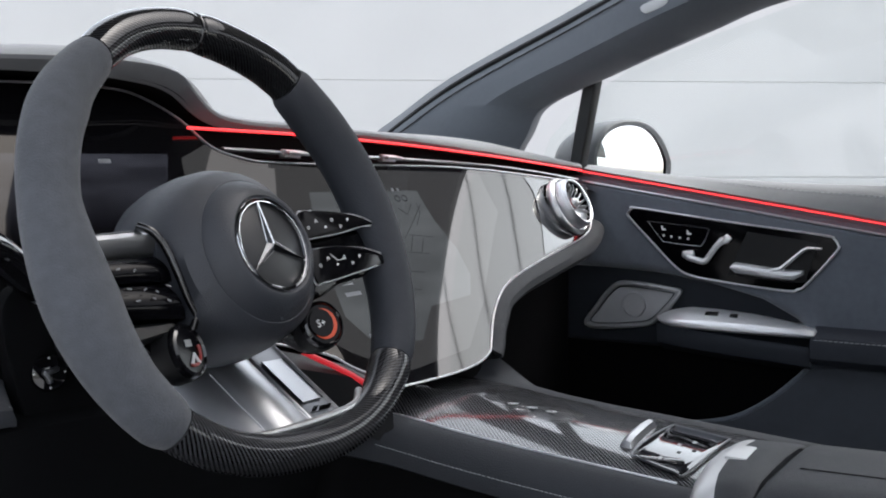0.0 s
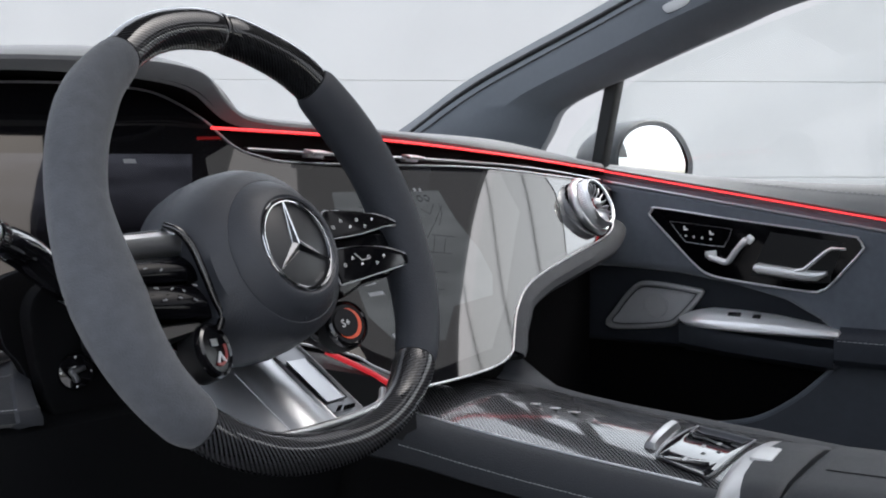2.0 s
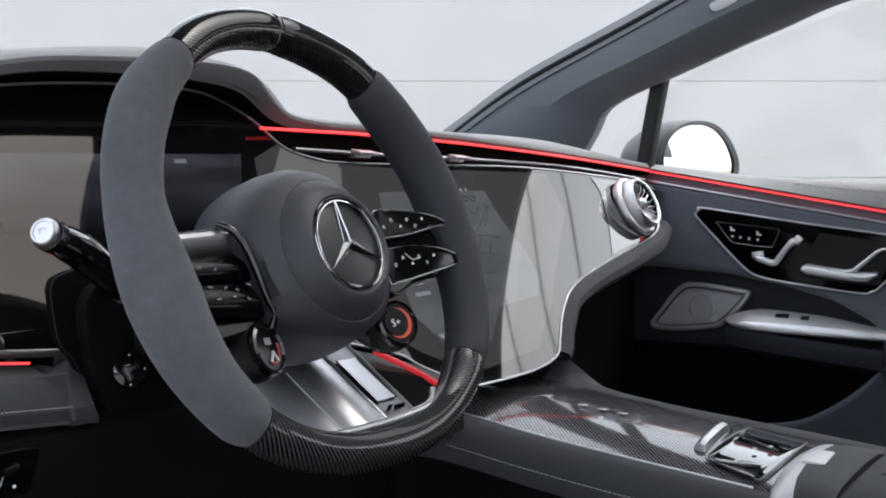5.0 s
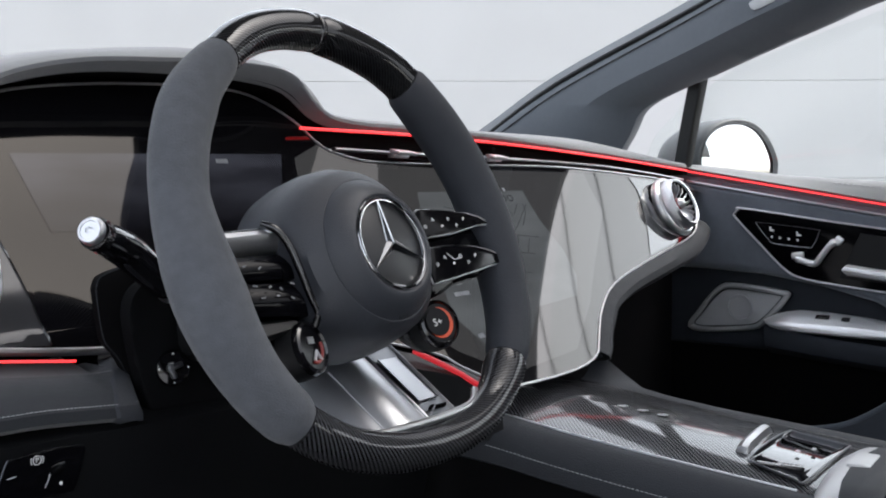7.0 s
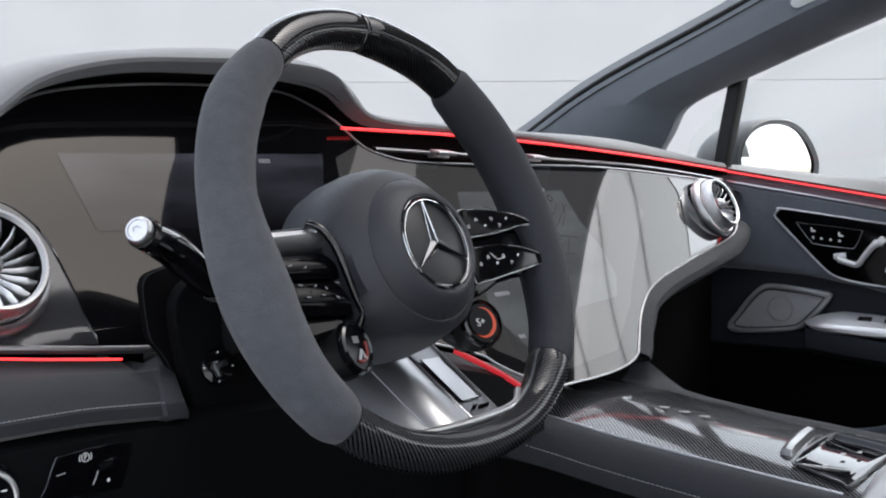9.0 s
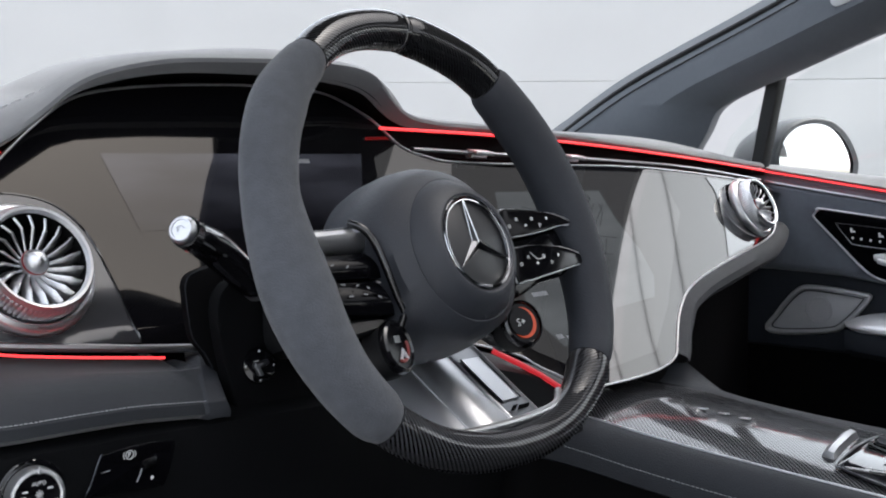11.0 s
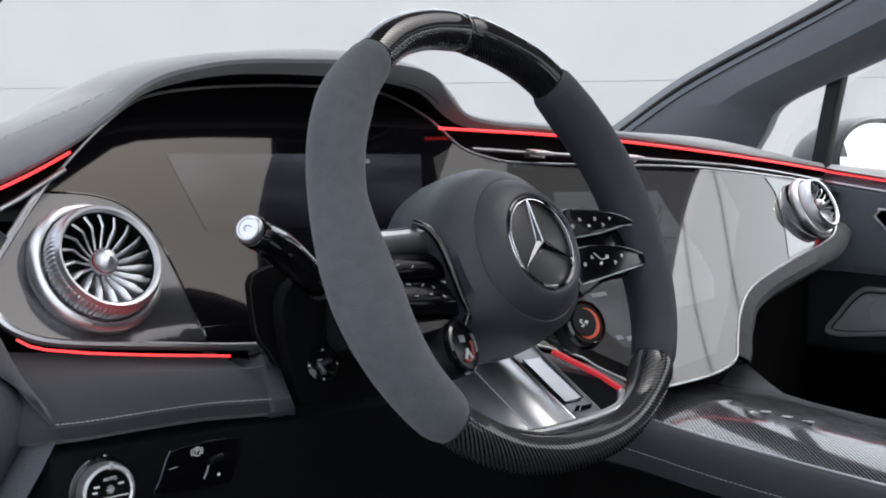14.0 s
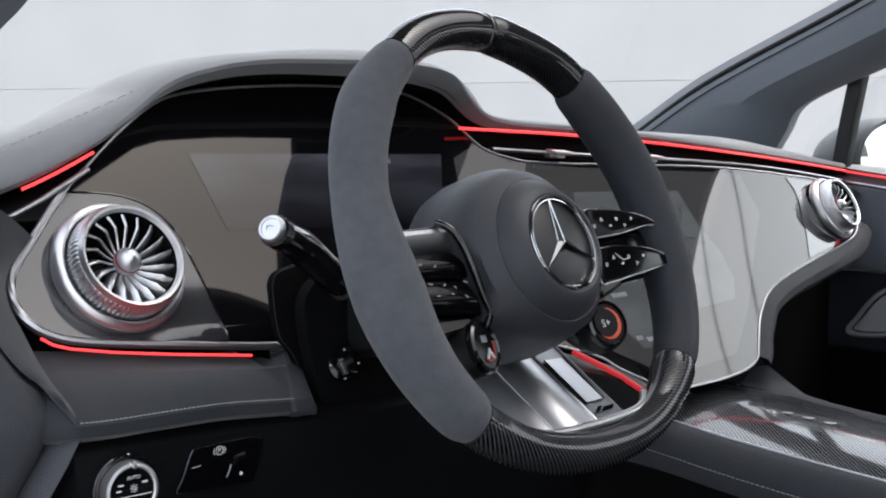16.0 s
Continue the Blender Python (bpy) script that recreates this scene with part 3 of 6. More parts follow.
part("light_strip", at_dash(tube(catmull([(-0.219, 0.866, 1.0435), (-0.135, 0.867, 1.0425), (-0.011, 0.868, 1.0405), (0.192, 0.868, 1.0335), (0.435, 0.868, 1.0205), (0.62, 0.868, 1.0085), (0.826, 0.868, 0.9935)], 6), 0.0017, 8)), RED, dash, "glowing red ambient light strip")
part("light_strip", at_dash(tube(lip_line(-0.735, -0.668, -0.001, -0.001), 0.0013, 8)), RED, dash, "glowing red ambient light strip")

# the display's outline, clockwise from the lower left
OUT_LEFT = [(-0.5413, 0.8464), (-0.6485, 0.8592), (-0.7169, 0.8687), (-0.7453, 0.8781), (-0.7587, 0.8917), (-0.7621, 0.9082), (-0.7562, 0.9236), (-0.7348, 0.947), (-0.7066, 0.9761), (-0.6698, 1.0069), (-0.6371, 1.0318), (-0.6007, 1.0547), (-0.5693, 1.0657), (-0.518, 1.0737), (-0.4497, 1.0798), (-0.3755, 1.0828), (-0.3036, 1.0818), (-0.2641, 1.0738), (-0.2183, 1.0519), (-0.1826, 1.023), (-0.1384, 1.011), (-0.098, 1.006), (-0.008, 1.004)]
OUT_RIGHT = [(0.095, 1.003), (0.326, 1), (0.557, 0.987), (0.695, 0.971), (0.717, 0.922), (0.707, 0.898), (0.637, 0.878), (0.445, 0.854), (0.299, 0.832), (0.216, 0.805), (0.151, 0.773), (0.123, 0.76), (0.079, 0.753), (0.015, 0.751), (-0.08, 0.753), (-0.095, 0.755), (-0.1417, 0.7803), (-0.17, 0.7985), (-0.2803, 0.828), (-0.4013, 0.8378)]
OUTLINE = catmull([(x, z, 0) for x, z in OUT_LEFT + OUT_RIGHT], 4, closed=True)

display = thing("display", "full-width black glass display panel in a thin silver frame", "display", pose(0, 0.83, 0.95))


def at_display(bm):
    bm.transform(Matrix.Translation((0, -0.83, -0.95)))
    return bm


def screen_sheet(outline, out, thick):
    """A sheet that follows the display front inside an outline of (x, z)."""
    bm = bmesh.new()
    bm.faces.new([bm.verts.new((x, 0, z)) for x, z in outline])
    zs = [z for x, z in outline]
    xs = [x for x, z in outline]
    for z in np.arange(min(zs) + 0.003, max(zs), 0.006):
        bmesh.ops.bisect_plane(bm, geom=bm.verts[:] + bm.edges[:] + bm.faces[:], plane_co=(0, 0, float(z)), plane_no=(0, 0, 1))
    for x in np.arange(min(xs) + 0.01, max(xs), 0.02):
        bmesh.ops.bisect_plane(bm, geom=bm.verts[:] + bm.edges[:] + bm.faces[:], plane_co=(float(x), 0, 0), plane_no=(1, 0, 0))
    for v in bm.verts:
        v.co = on_screen(v.co.x, v.co.z, out)
    if thick:
        bmesh.ops.recalc_face_normals(bm, faces=bm.faces)
        rim = [e for e in bm.edges if e.is_boundary]
        made = bmesh.ops.extrude_edge_only(bm, edges=rim)
        for v in [g for g in made["geom"] if isinstance(g, bmesh.types.BMVert)]:
            v.co += Vector((0, 0.912, -0.41)) * thick
    return bm


part("glass", at_display(screen_sheet([(p.x, p.y) for p in OUTLINE], 0.0, 0.012)), SCREEN, display, "glossy black glass")
part("frame", at_display(tube([on_screen(p.x, p.y, 0.0005) for p in OUTLINE], [0.0015 + 0.0013 * min(1.0, max(0.0, -0.25 - p.x) / 0.25) * (1.5 if p.y < 0.98 else 0.0) for p in OUTLINE], 8, closed=True)), TRIM, display, "thin satin silver frame")


def air_vent(x, z, name_label):
    """A round turbine vent: ring, knurled collar, curved blades, cone."""
    tilt = Matrix.Rotation(radians(90) - SCREEN_TILT, 4, "X")
    v = thing("air_vent", name_label, "air vent", Matrix.Translation(on_screen(x, z, 0.0)) @ tilt @ Matrix.Scale(1.05, 4), group="dashboard air vents")
    part("outer_ring", revolve([(0.0505, 0.001), (0.0522, 0.006), (0.0518, 0.011), (0.0500, 0.0142), (0.0470, 0.0155), (0.0452, 0.0145), (0.0440, 0.006)], 64, False), VENT_SILVER, v, "broad satin silver ring")
    rows = []
    for r, h in ((0.0425, 0.008), (0.0430, 0.0165), (0.0424, 0.0262), (0.0405, 0.0285)):
        rows.append([((r + (0.0007 if j % 3 else 0)) * math.cos(2 * math.pi * j / 216), (r + (0.0007 if j % 3 else 0)) * math.sin(2 * math.pi * j / 216), h) for j in range(216)])
    part("knurled_collar", loft(rows, True), VENT_SILVER, v, "knurled silver collar")
    part("inner_ring", revolve([(0.0412, 0.028), (0.0395, 0.0325), (0.0375, 0.032), (0.0358, 0.0290)], 64, False), VENT_SILVER, v)
    part("cavity", revolve([(0.0358, 0.0290), (0.0352, 0.020), (0.035, 0.004), (0.02, 0.001), (0.0, 0.0)], 32, False), BLACK, v)
    blade_rows = []
    for s in range(7):
        t = s / 6
        r = 0.008 + t * 0.0268
        ang = 0.10 * t * t
        d = Vector((math.cos(ang), math.sin(ang), 0))
        side = Vector((-d.y, d.x, 0))
        w = 0.0009 + 0.0004 * t
        p = d * r + Vector((0, 0, 0.0155 + 0.0110 * min(1.0, 1.5 * t) ** 1.3))
        lean = 0.0034
        blade_rows.append([p + side * w, p + side * (w * 0.2) + Vector((0, 0, 0.0008)), p - side * w, p - side * (w + lean) + Vector((0, 0, -0.007)), p - side * (w + lean - 0.0014) + Vector((0, 0, -0.007))])
    blade = loft(blade_rows, True, True)
    first = None
    for k in range(18):
        if first is None:
            first = part("blade", blade, VENT_SILVER, v)
        else:
            o = new("blade", first.data)
            o.parent = v
            o.matrix_basis = pose(0, 0, 0, 0, 0, 20 * k)
    part("cone", revolve([(0.0092, 0.008), (0.0098, 0.018), (0.0096, 0.0225), (0.0082, 0.026), (0.0045, 0.0300), (0.0, 0.0315)], 32, False), VENT_SILVER, v, "silver cone in the middle")
    part("accent_ring", revolve([(0.0097, 0.0205), (0.0101, 0.0215), (0.0097, 0.0225)], 32, False), RED_PAINT, v, "thin red accent ring")
    return v


air_vent(-0.6762, 0.9175, "round silver turbine air vent with red accent by the driver's door")
air_vent(0.634, 0.9275, "round silver turbine air vent by the passenger's door")


# matt surrounds of the vents, let into the display's ends
LEFT_END = [(-0.5416, 0.848), (-0.6489, 0.8618), (-0.7162, 0.8713), (-0.7435, 0.8802), (-0.7562, 0.8927), (-0.7595, 0.9082), (-0.7536, 0.9231), (-0.7322, 0.946), (-0.7045, 0.9751)]
left_edge = [(p.x, p.y) for p in catmull([(x, z, 0) for x, z in LEFT_END[1:]], 5)]
left_arc = [(p.x, p.y) for p in catmull([(-0.7018, 0.9801, 0), (-0.6608, 0.9771, 0), (-0.6323, 0.9671, 0), (-0.6125, 0.945, 0), (-0.6019, 0.9103, 0), (-0.5957, 0.876, 0), (-0.592, 0.8565, 0)], 5)]
part("vent_surround", at_display(screen_sheet(left_edge + left_arc, 0.0012, 0.002)), SURROUND, display, "dark grey satin vent surround")
part("surround_edge", at_display(tube([on_screen(x, z, 0.0012) for x, z in left_arc], 0.0011, 6)), GLOSS, display)
right_arc = [(p.x, p.y) for p in catmull([(0.545, 0.983, 0), (0.552, 0.954, 0), (0.515, 0.903, 0), (0.463, 0.860, 0)], 5)]
right_edge = [(p.x, p.y) for p in catmull([(0.50, 0.865, 0), (0.637, 0.8815, 0), (0.697, 0.900, 0), (0.709, 0.922, 0), (0.688, 0.966, 0), (0.60, 0.978, 0)], 4)]
part("vent_surround", at_display(screen_sheet(right_arc + right_edge, 0.0012, 0.002)), GLOSS, display, "gloss black vent surround")

# lit pictures behind the glass
part("gauge_image", at_display(screen_sheet([(-0.5785, 1.0119), (-0.255, 1.0139), (-0.268, 0.985), (-0.290, 0.938), (-0.560, 0.945)], 0.0003, 0)), GAUGE, display, "dim blue instrument picture")
part("screen_glow", at_display(screen_sheet([(-0.19, 1.026), (-0.14, 1.006), (0.0, 0.999), (0.40, 0.991), (0.40, 0.93), (0.30, 0.87), (0.20, 0.815), (0.09, 0.770), (-0.039, 0.765), (-0.07, 0.765), (-0.13, 0.795), (-0.262, 0.90), (-0.236, 1.01)], 0.00012, 0)), SCREEN_GLOW, display, "dim warm glow of the dark screen")
part("map_image", at_display(screen_sheet([(-0.04, 0.969), (0.200, 0.967), (0.207, 0.925), (0.223, 0.885), (0.214, 0.850), (0.18, 0.826), (0.075, 0.822), (0.01, 0.79), (-0.079, 0.795), (-0.100, 0.829)], 0.00024, 0)), MAP, display, "pale grey map picture")
for road in (((0.193, 0.948), (0.150, 0.924), (0.112, 0.905)), ((0.127, 0.909), (0.180, 0.903)), ((0.101, 0.888), (0.147, 0.883)), ((0.072, 0.866), (0.111, 0.861)), ((0.134, 0.944), (0.149, 0.935), (0.170, 0.949)), ((0.157, 0.920), (0.180, 0.936), (0.184, 0.949)), ((0.134, 0.908), (0.107, 0.887)), ((0.155, 0.903), (0.131, 0.885)), ((0.046, 0.847), (0.079, 0.842)), ((0.10, 0.93), (0.06, 0.90), (0.03, 0.86)), ((0.03, 0.93), (0.0, 0.88)), ((0.0, 0.95), (0.06, 0.94), (0.10, 0.95))):
    part("map_road", at_display(tube([on_screen(*p, 0.0003) for p in road], 0.0004, 5)), MAP_LINE, display, "thin dark road line")
for x, z in ((0.143, 0.957), (0.160, 0.957)):
    part("map_icon", at_display(tube([on_screen(x + 0.006 * math.cos(k * math.pi / 4), z + 0.004 * math.sin(k * math.pi / 4), 0.0003) for k in range(8)], 0.0008, 5, closed=True)), MAP_LINE, display, "small dark ring symbol")
for x, z, w in ((-0.075, 0.805, 0.012), (-0.055, 0.802, 0.016), (-0.03, 0.80, 0.008), (-0.06, 0.85, 0.03), (-0.06, 0.862, 0.022), (-0.345, 1.006, 0.016), (0.141, 0.969, 0.006), (0.154, 0.969, 0.005)):
    part("screen_mark", at_display(screen_sheet([(x - w / 2, z - 0.0022), (x + w / 2, z - 0.0022), (x + w / 2, z + 0.0022), (x - w / 2, z + 0.0022)], 0.0005, 0)), SCREEN_MARK, display, "small grey screen mark")
part("lower_light", at_display(tube([(-0.2148, 0.7100, 0.8080), (-0.2025, 0.7005, 0.7997), (-0.1901, 0.6912, 0.7919), (-0.1739, 0.6772, 0.7800), (-0.16, 0.6615, 0.7662)], 0.0030, 8)), RED_DIM, display, "glowing red ambient light strip")
part("lower_ledge", at_display(loft([[on_screen(x, z, 0.0), on_screen(x, z - 0.004, 0.004), on_screen(x, z - 0.010, 0.012), on_screen(x, z - 0.03, 0.02), on_screen(x, z - 0.06, -0.02)] for x, z in ((-0.4006, 0.8346), (-0.2797, 0.8248), (-0.1982, 0.8015), (-0.1679, 0.7915), (-0.1398, 0.7733))])), PLASTIC, display)

# slim air outlet along the upper edge
slat_line = catmull([(-0.165, 0.866, 1.021), (-0.10, 0.864, 1.019), (-0.043, 0.862, 1.017), (0.166, 0.862, 1.0125), (0.421, 0.862, 1.004), (0.60, 0.862, 0.993), (0.79, 0.862, 0.977)], 6)
outlet = thing("air_outlet", "slim black air outlet with a silver slat under the dash pad", "air vent", pose(0.3, 0.862, 1.0))
part("slat", tube([p - Vector((0.3, 0.862, 1.0)) for p in slat_line], 0.0038, 8, flat=0.6), BRUSHED, outlet, "long satin silver slat")
part("slat", tube([p - Vector((0.3, 0.846, 1.0085)) for p in slat_line[6:]], 0.004, 8, flat=0.4), GLOSS, outlet)
for x, z in ((-0.053, 1.0165), (0.155, 1.0125)):
    part("slider", join(box(0.036, 0.016, 0.0045, 0.0008, pose(x - 0.3, -0.010, z - 0.9985, 12, 2, 0)), box(0.030, 0.010, 0.008, 0.001, pose(x - 0.302, -0.004, z - 1.001, 0, 2, 0))), SATIN, outlet, "small silver slider tab")

# slim outlet by the driver's pillar
side_outlet = thing("side_outlet", "small silver side window outlet at the dash end", "air vent", pose(-0.74, 0.85, 0.97))
part("slat", tube([(-0.012, 0.0, -0.0125), (0.02, -0.002, 0.004), (0.06, -0.004, 0.028)], 0.004, 8, flat=0.6), BRUSHED, side_outlet, "satin silver slat")
part("end_cap", box(0.012, 0.02, 0.012, 0.003, pose(-0.016, 0.0, -0.012, 0, 25, 0)), SATIN, side_outlet)
part("housing", box(0.07, 0.03, 0.014, 0.004, pose(-0.045, 0.02, -0.003, 0, 8, 0)), PLASTIC, side_outlet)

# seam along the pad
part("pad_stitching", at_dash(stitches([(x, yl + 0.75 * (yt - yl), zl + 0.012 + 0.93 * (zt - zl - 0.012) + 0.0008) for x, za, zl, yl, zt, yt in STATIONS[::2] if x < -0.42], 0.007, 0.0005)), THREAD, dash, "pale grey stitching")


# lower dash on the driver's side
def lower_pad():
    rows = []
    for x in np.linspace(-0.768, -0.572, 14):
        s = (x + 0.768) / 0.196
        zt = 0.869 - 0.026 * s
        zb = float(np.interp(x, (-0.77, -0.745, -0.70, -0.6535, -0.585), (0.8264, 0.8244, 0.8234, 0.8217, 0.8143)))
        rows.append([(x, 0.805, zt - 0.002), (x, 0.780, zt - 0.007), (x, 0.762, zt - 0.011), (x, 0.735, zb + 0.024), (x, 0.712, zb + 0.011), (x, 0.701, zb + 0.002), (x, 0.701, zb - 0.006), (x, 0.708, zb - 0.010), (x, 0.735, zb - 0.012)])
    # turned-down outer end
    first = rows[0]
    for k, (dx, dy) in enumerate(((-0.010, 0.006), (-0.018, 0.022), (-0.022, 0.05))):
        rows.insert(0, [(p[0] + dx, p[1] + dy * 0.9, p[2] - 0.001 * k) for p in first])
    last = rows[-1]
    for dx, dy in ((0.006, 0.006), (0.010, 0.02), (0.012, 0.05)):
        rows.append([(p[0] + dx, p[1] + dy, p[2]) for p in last])
    return loft(rows)


part("lower_pad", at_dash(lower_pad()), PAD_SUEDE, dash, "grey leather lower pad with a stitched edge")
part("lower_stitching", at_dash(stitches([(x, 0.7006, float(np.interp(x, (-0.77, -0.745, -0.70, -0.6535, -0.585), (0.8309, 0.8289, 0.8279, 0.8262, 0.8188)))) for x in np.linspace(-0.769, -0.572, 12)], 0.0032, 0.00034, (0, -0.0002, 0))), THREAD, dash, "pale grey stitching")
part("light_strip", at_dash(tube([(-0.7600, 0.770, 0.8790), (-0.7520, 0.768, 0.8735), (-0.740, 0.766, 0.8695), (-0.706, 0.763, 0.8630), (-0.656, 0.760, 0.8555), (-0.588, 0.757, 0.8465)], 0.0010, 8)), RED, dash, "glowing red ambient light strip")


def pad_end():
    """Grey piece that closes the pad beside the column."""
    rows = []
    for a, b in zip(((-0.5426, 0.775, 0.8421), (-0.560, 0.748, 0.8405), (-0.5773, 0.722, 0.8347), (-0.5917, 0.6975, 0.8186), (-0.590, 0.697, 0.810), (-0.5819, 0.700, 0.8045)), ((-0.5279, 0.775, 0.8373), (-0.545, 0.748, 0.8350), (-0.5617, 0.722, 0.8302), (-0.5731, 0.6975, 0.8170), (-0.570, 0.697, 0.809), (-0.5682, 0.700, 0.8031))):
        a, b = Vector(a), Vector(b)
        rows.append([a + Vector((-0.004, 0.012, -0.004)), a, (a + b) / 2 + Vector((0, -0.0012, 0.0006)), b, b + Vector((0.003, 0.02, -0.006))])
    return loft(rows)


part("pad_end", at_dash(pad_end()), END_COVER, dash, "grey soft piece closing the lower pad")


def knee_panel():
    rows = []
    for x in np.linspace(-0.772, -0.18, 16):
        s = (x + 0.772) / 0.27
        zt = 0.814 - 0.012 * s
        rows.append([(x, 0.74, zt + 0.004), (x, 0.712, zt), (x, 0.703, zt - 0.006), (x, 0.700, zt - 0.03), (x, 0.706, 0.72), (x, 0.73, 0.62), (x, 0.80, 0.48)])
    end = [(p[0] - 0.012, p[1] + 0.05, p[2]) for p in rows[0]]
    return loft([end] + rows)


part("knee_panel", at_dash(knee_panel()), KNEE, dash, "soft plastic knee panel, near black for shade")


def side_wrap():
    """Suede that turns from the pad's corner up round the display's end."""
    near = [(-0.7675, 0.703, 0.818), (-0.768, 0.702, 0.828), (-0.768, 0.714, 0.840), (-0.768, 0.738, 0.852), (-0.766, 0.765, 0.866), (-0.764, 0.789, 0.882), (-0.768, 0.803, 0.904), (-0.762, 0.813, 0.924), (-0.738, 0.825, 0.948)]
    far = [(-0.766, 0.722, 0.820), (-0.768, 0.722, 0.830), (-0.780, 0.726, 0.852), (-0.791, 0.731, 0.863), (-0.803, 0.737, 0.881), (-0.813, 0.745, 0.905), (-0.817, 0.755, 0.925), (-0.815, 0.775, 0.95), (-0.79, 0.80, 0.985)]
    rows = []
    for a, b in zip(catmull(near, 4), catmull(far, 4)):
        rows.append([a + Vector((0.012, 0.03, -0.004)), a, a * 0.7 + b * 0.3 + Vector((-0.002, -0.005, 0.001)), a * 0.35 + b * 0.65 + Vector((-0.002, -0.005, 0)), b, b + Vector((0.004, 0.01, -0.002))])
    return loft(rows)


def end_panel():
    """Side cover of the dash beside the door opening."""
    rows = []
    for z, x in ((0.975, -0.80), (0.94, -0.818), (0.91, -0.817), (0.89, -0.811), (0.881, -0.806), (0.862, -0.794), (0.852, -0.783), (0.840, -0.775), (0.830, -0.770), (0.815, -0.780), (0.784, -0.801), (0.75, -0.823), (0.60, -0.86)):
        b = max(0.0, z - 0.83) * 0.22
        rows.append([(x + 0.02, 0.78 + b, z), (x + 0.002, 0.728 + b, z), (x - 0.004, 0.722 + b, z), (x - 0.02, 0.717 + b, z), (x - 0.06, 0.72 + b, z), (x - 0.085, 0.76 + b, z), (x - 0.09, 0.95, z)])
    return loft(rows)


def end_strip():
    rows = []
    for a, b in zip(((-0.769, 0.718, 0.832), (-0.785, 0.717, 0.806), (-0.801, 0.716, 0.783), (-0.83, 0.716, 0.735)), ((-0.7665, 0.702, 0.8215), (-0.779, 0.701, 0.802), (-0.793, 0.701, 0.782), (-0.82, 0.701, 0.735))):
        a, b = Vector(a), Vector(b)
        rows.append([a + Vector((0, 0.02, 0)), a, (a + b) / 2 + Vector((-0.001, -0.001, 0)), b, b + Vector((0.004, 0.02, 0))])
    return loft(rows)


part("side_wrap", at_dash(side_wrap()), PAD_SUEDE, dash, "dark suede wrap round the display's end")
part("end_cover", at_dash(end_panel()), END_COVER, dash, "grey soft end cover")
part("end_strip", at_dash(end_strip()), END_COVER, dash)

# ---- passenger side of the dash ----
ROLL = [(0.719, 0.908), (0.709, 0.897), (0.680, 0.887), (0.637, 0.877), (0.550, 0.866), (0.445, 0.853), (0.360, 0.842), (0.299, 0.831), (0.250, 0.819), (0.216, 0.804), (0.180, 0.788), (0.151, 0.772), (0.130, 0.763)]


def roll_rows():
    line = catmull([(x, z, 0) for x, z in ROLL], 4)
    rows = []
    for i, p in enumerate(line):
        a, b = line[max(0, i - 1)], line[min(len(line) - 1, i + 1)]
        d = (b - a).normalized()
        out = Vector((-d.y, 0, d.x))
        if out.z > 0:
            out = -out
        s = i / (len(line) - 1)
        w = 0.042 - 0.026 * s ** 2
        base = on_screen(p.x, p.y, 0.0)
        toward = Vector((0, -1, 0))
        rows.append([base, base + out * (0.10 * w) + toward * 0.008, base + out * (0.32 * w) + toward * 0.016, base + out * (0.62 * w) + toward * 0.017, base + out * (0.88 * w) + toward * 0.008, base + out * w - toward * 0.008, base + out * (w * 0.9) - toward * 0.06, base - toward * 0.10])
    return rows


ROLL_ROWS = roll_rows()
part("lower_roll", at_dash(loft(ROLL_ROWS)), ROLL_LEATHER, dash, "grey leather roll under the display")
for u in (0.25, 0.75):
    part("roll_stitching", at_dash(stitches([r[4] * (1 - u) + r[5] * u + Vector((0, -0.0012, -0.0004)) for r in ROLL_ROWS[2:-6]], 0.0036, 0.0004)), THREAD, dash, "grey stitching along the roll")
# near black, so the passenger footwell's shade is in the colour
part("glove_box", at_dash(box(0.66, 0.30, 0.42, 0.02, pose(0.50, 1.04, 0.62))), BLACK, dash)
part("side_closing", at_dash(box(0.14, 0.22, 0.14, 0.02, pose(0.80, 0.965, 0.90))), SUEDE, dash, "suede dash end")
part("corner_pad", at_dash(box(0.10, 0.05, 0.12, 0.018, pose(0.785, 0.873, 0.905))), SUEDE, dash)

# ---- steering column ----
column = thing("steering_column", "black steering column shroud behind the wheel", "steering column", pose(-0.476, 0.72, 0.87))


def at_column(bm):
    bm.transform(Matrix.Translation((0.476, -0.72, -0.87)))
    return bm


def shroud():
    rows = []
    for s, hw, up, dn in ((0.0, 0.040, 0.030, 0.034), (0.04, 0.042, 0.032, 0.036), (0.10, 0.044, 0.034, 0.04), (0.16, 0.046, 0.034, 0.045), (0.22, 0.048, 0.034, 0.045)):
        c = Vector((-0.476, 0.615 + 0.924 * s, 0.905 - 0.25 * s))
        ring = []
        for k in range(24):
            a = 2 * math.pi * k / 24
            ca, sa = math.cos(a), math.sin(a)
            r = (abs(ca) ** 4 + abs(sa) ** 4) ** -0.25
            ring.append(c + Vector((hw * r * ca, 0, (up if sa > 0 else dn) * r * sa)))
        rows.append(ring)
    return loft(rows, True, True)


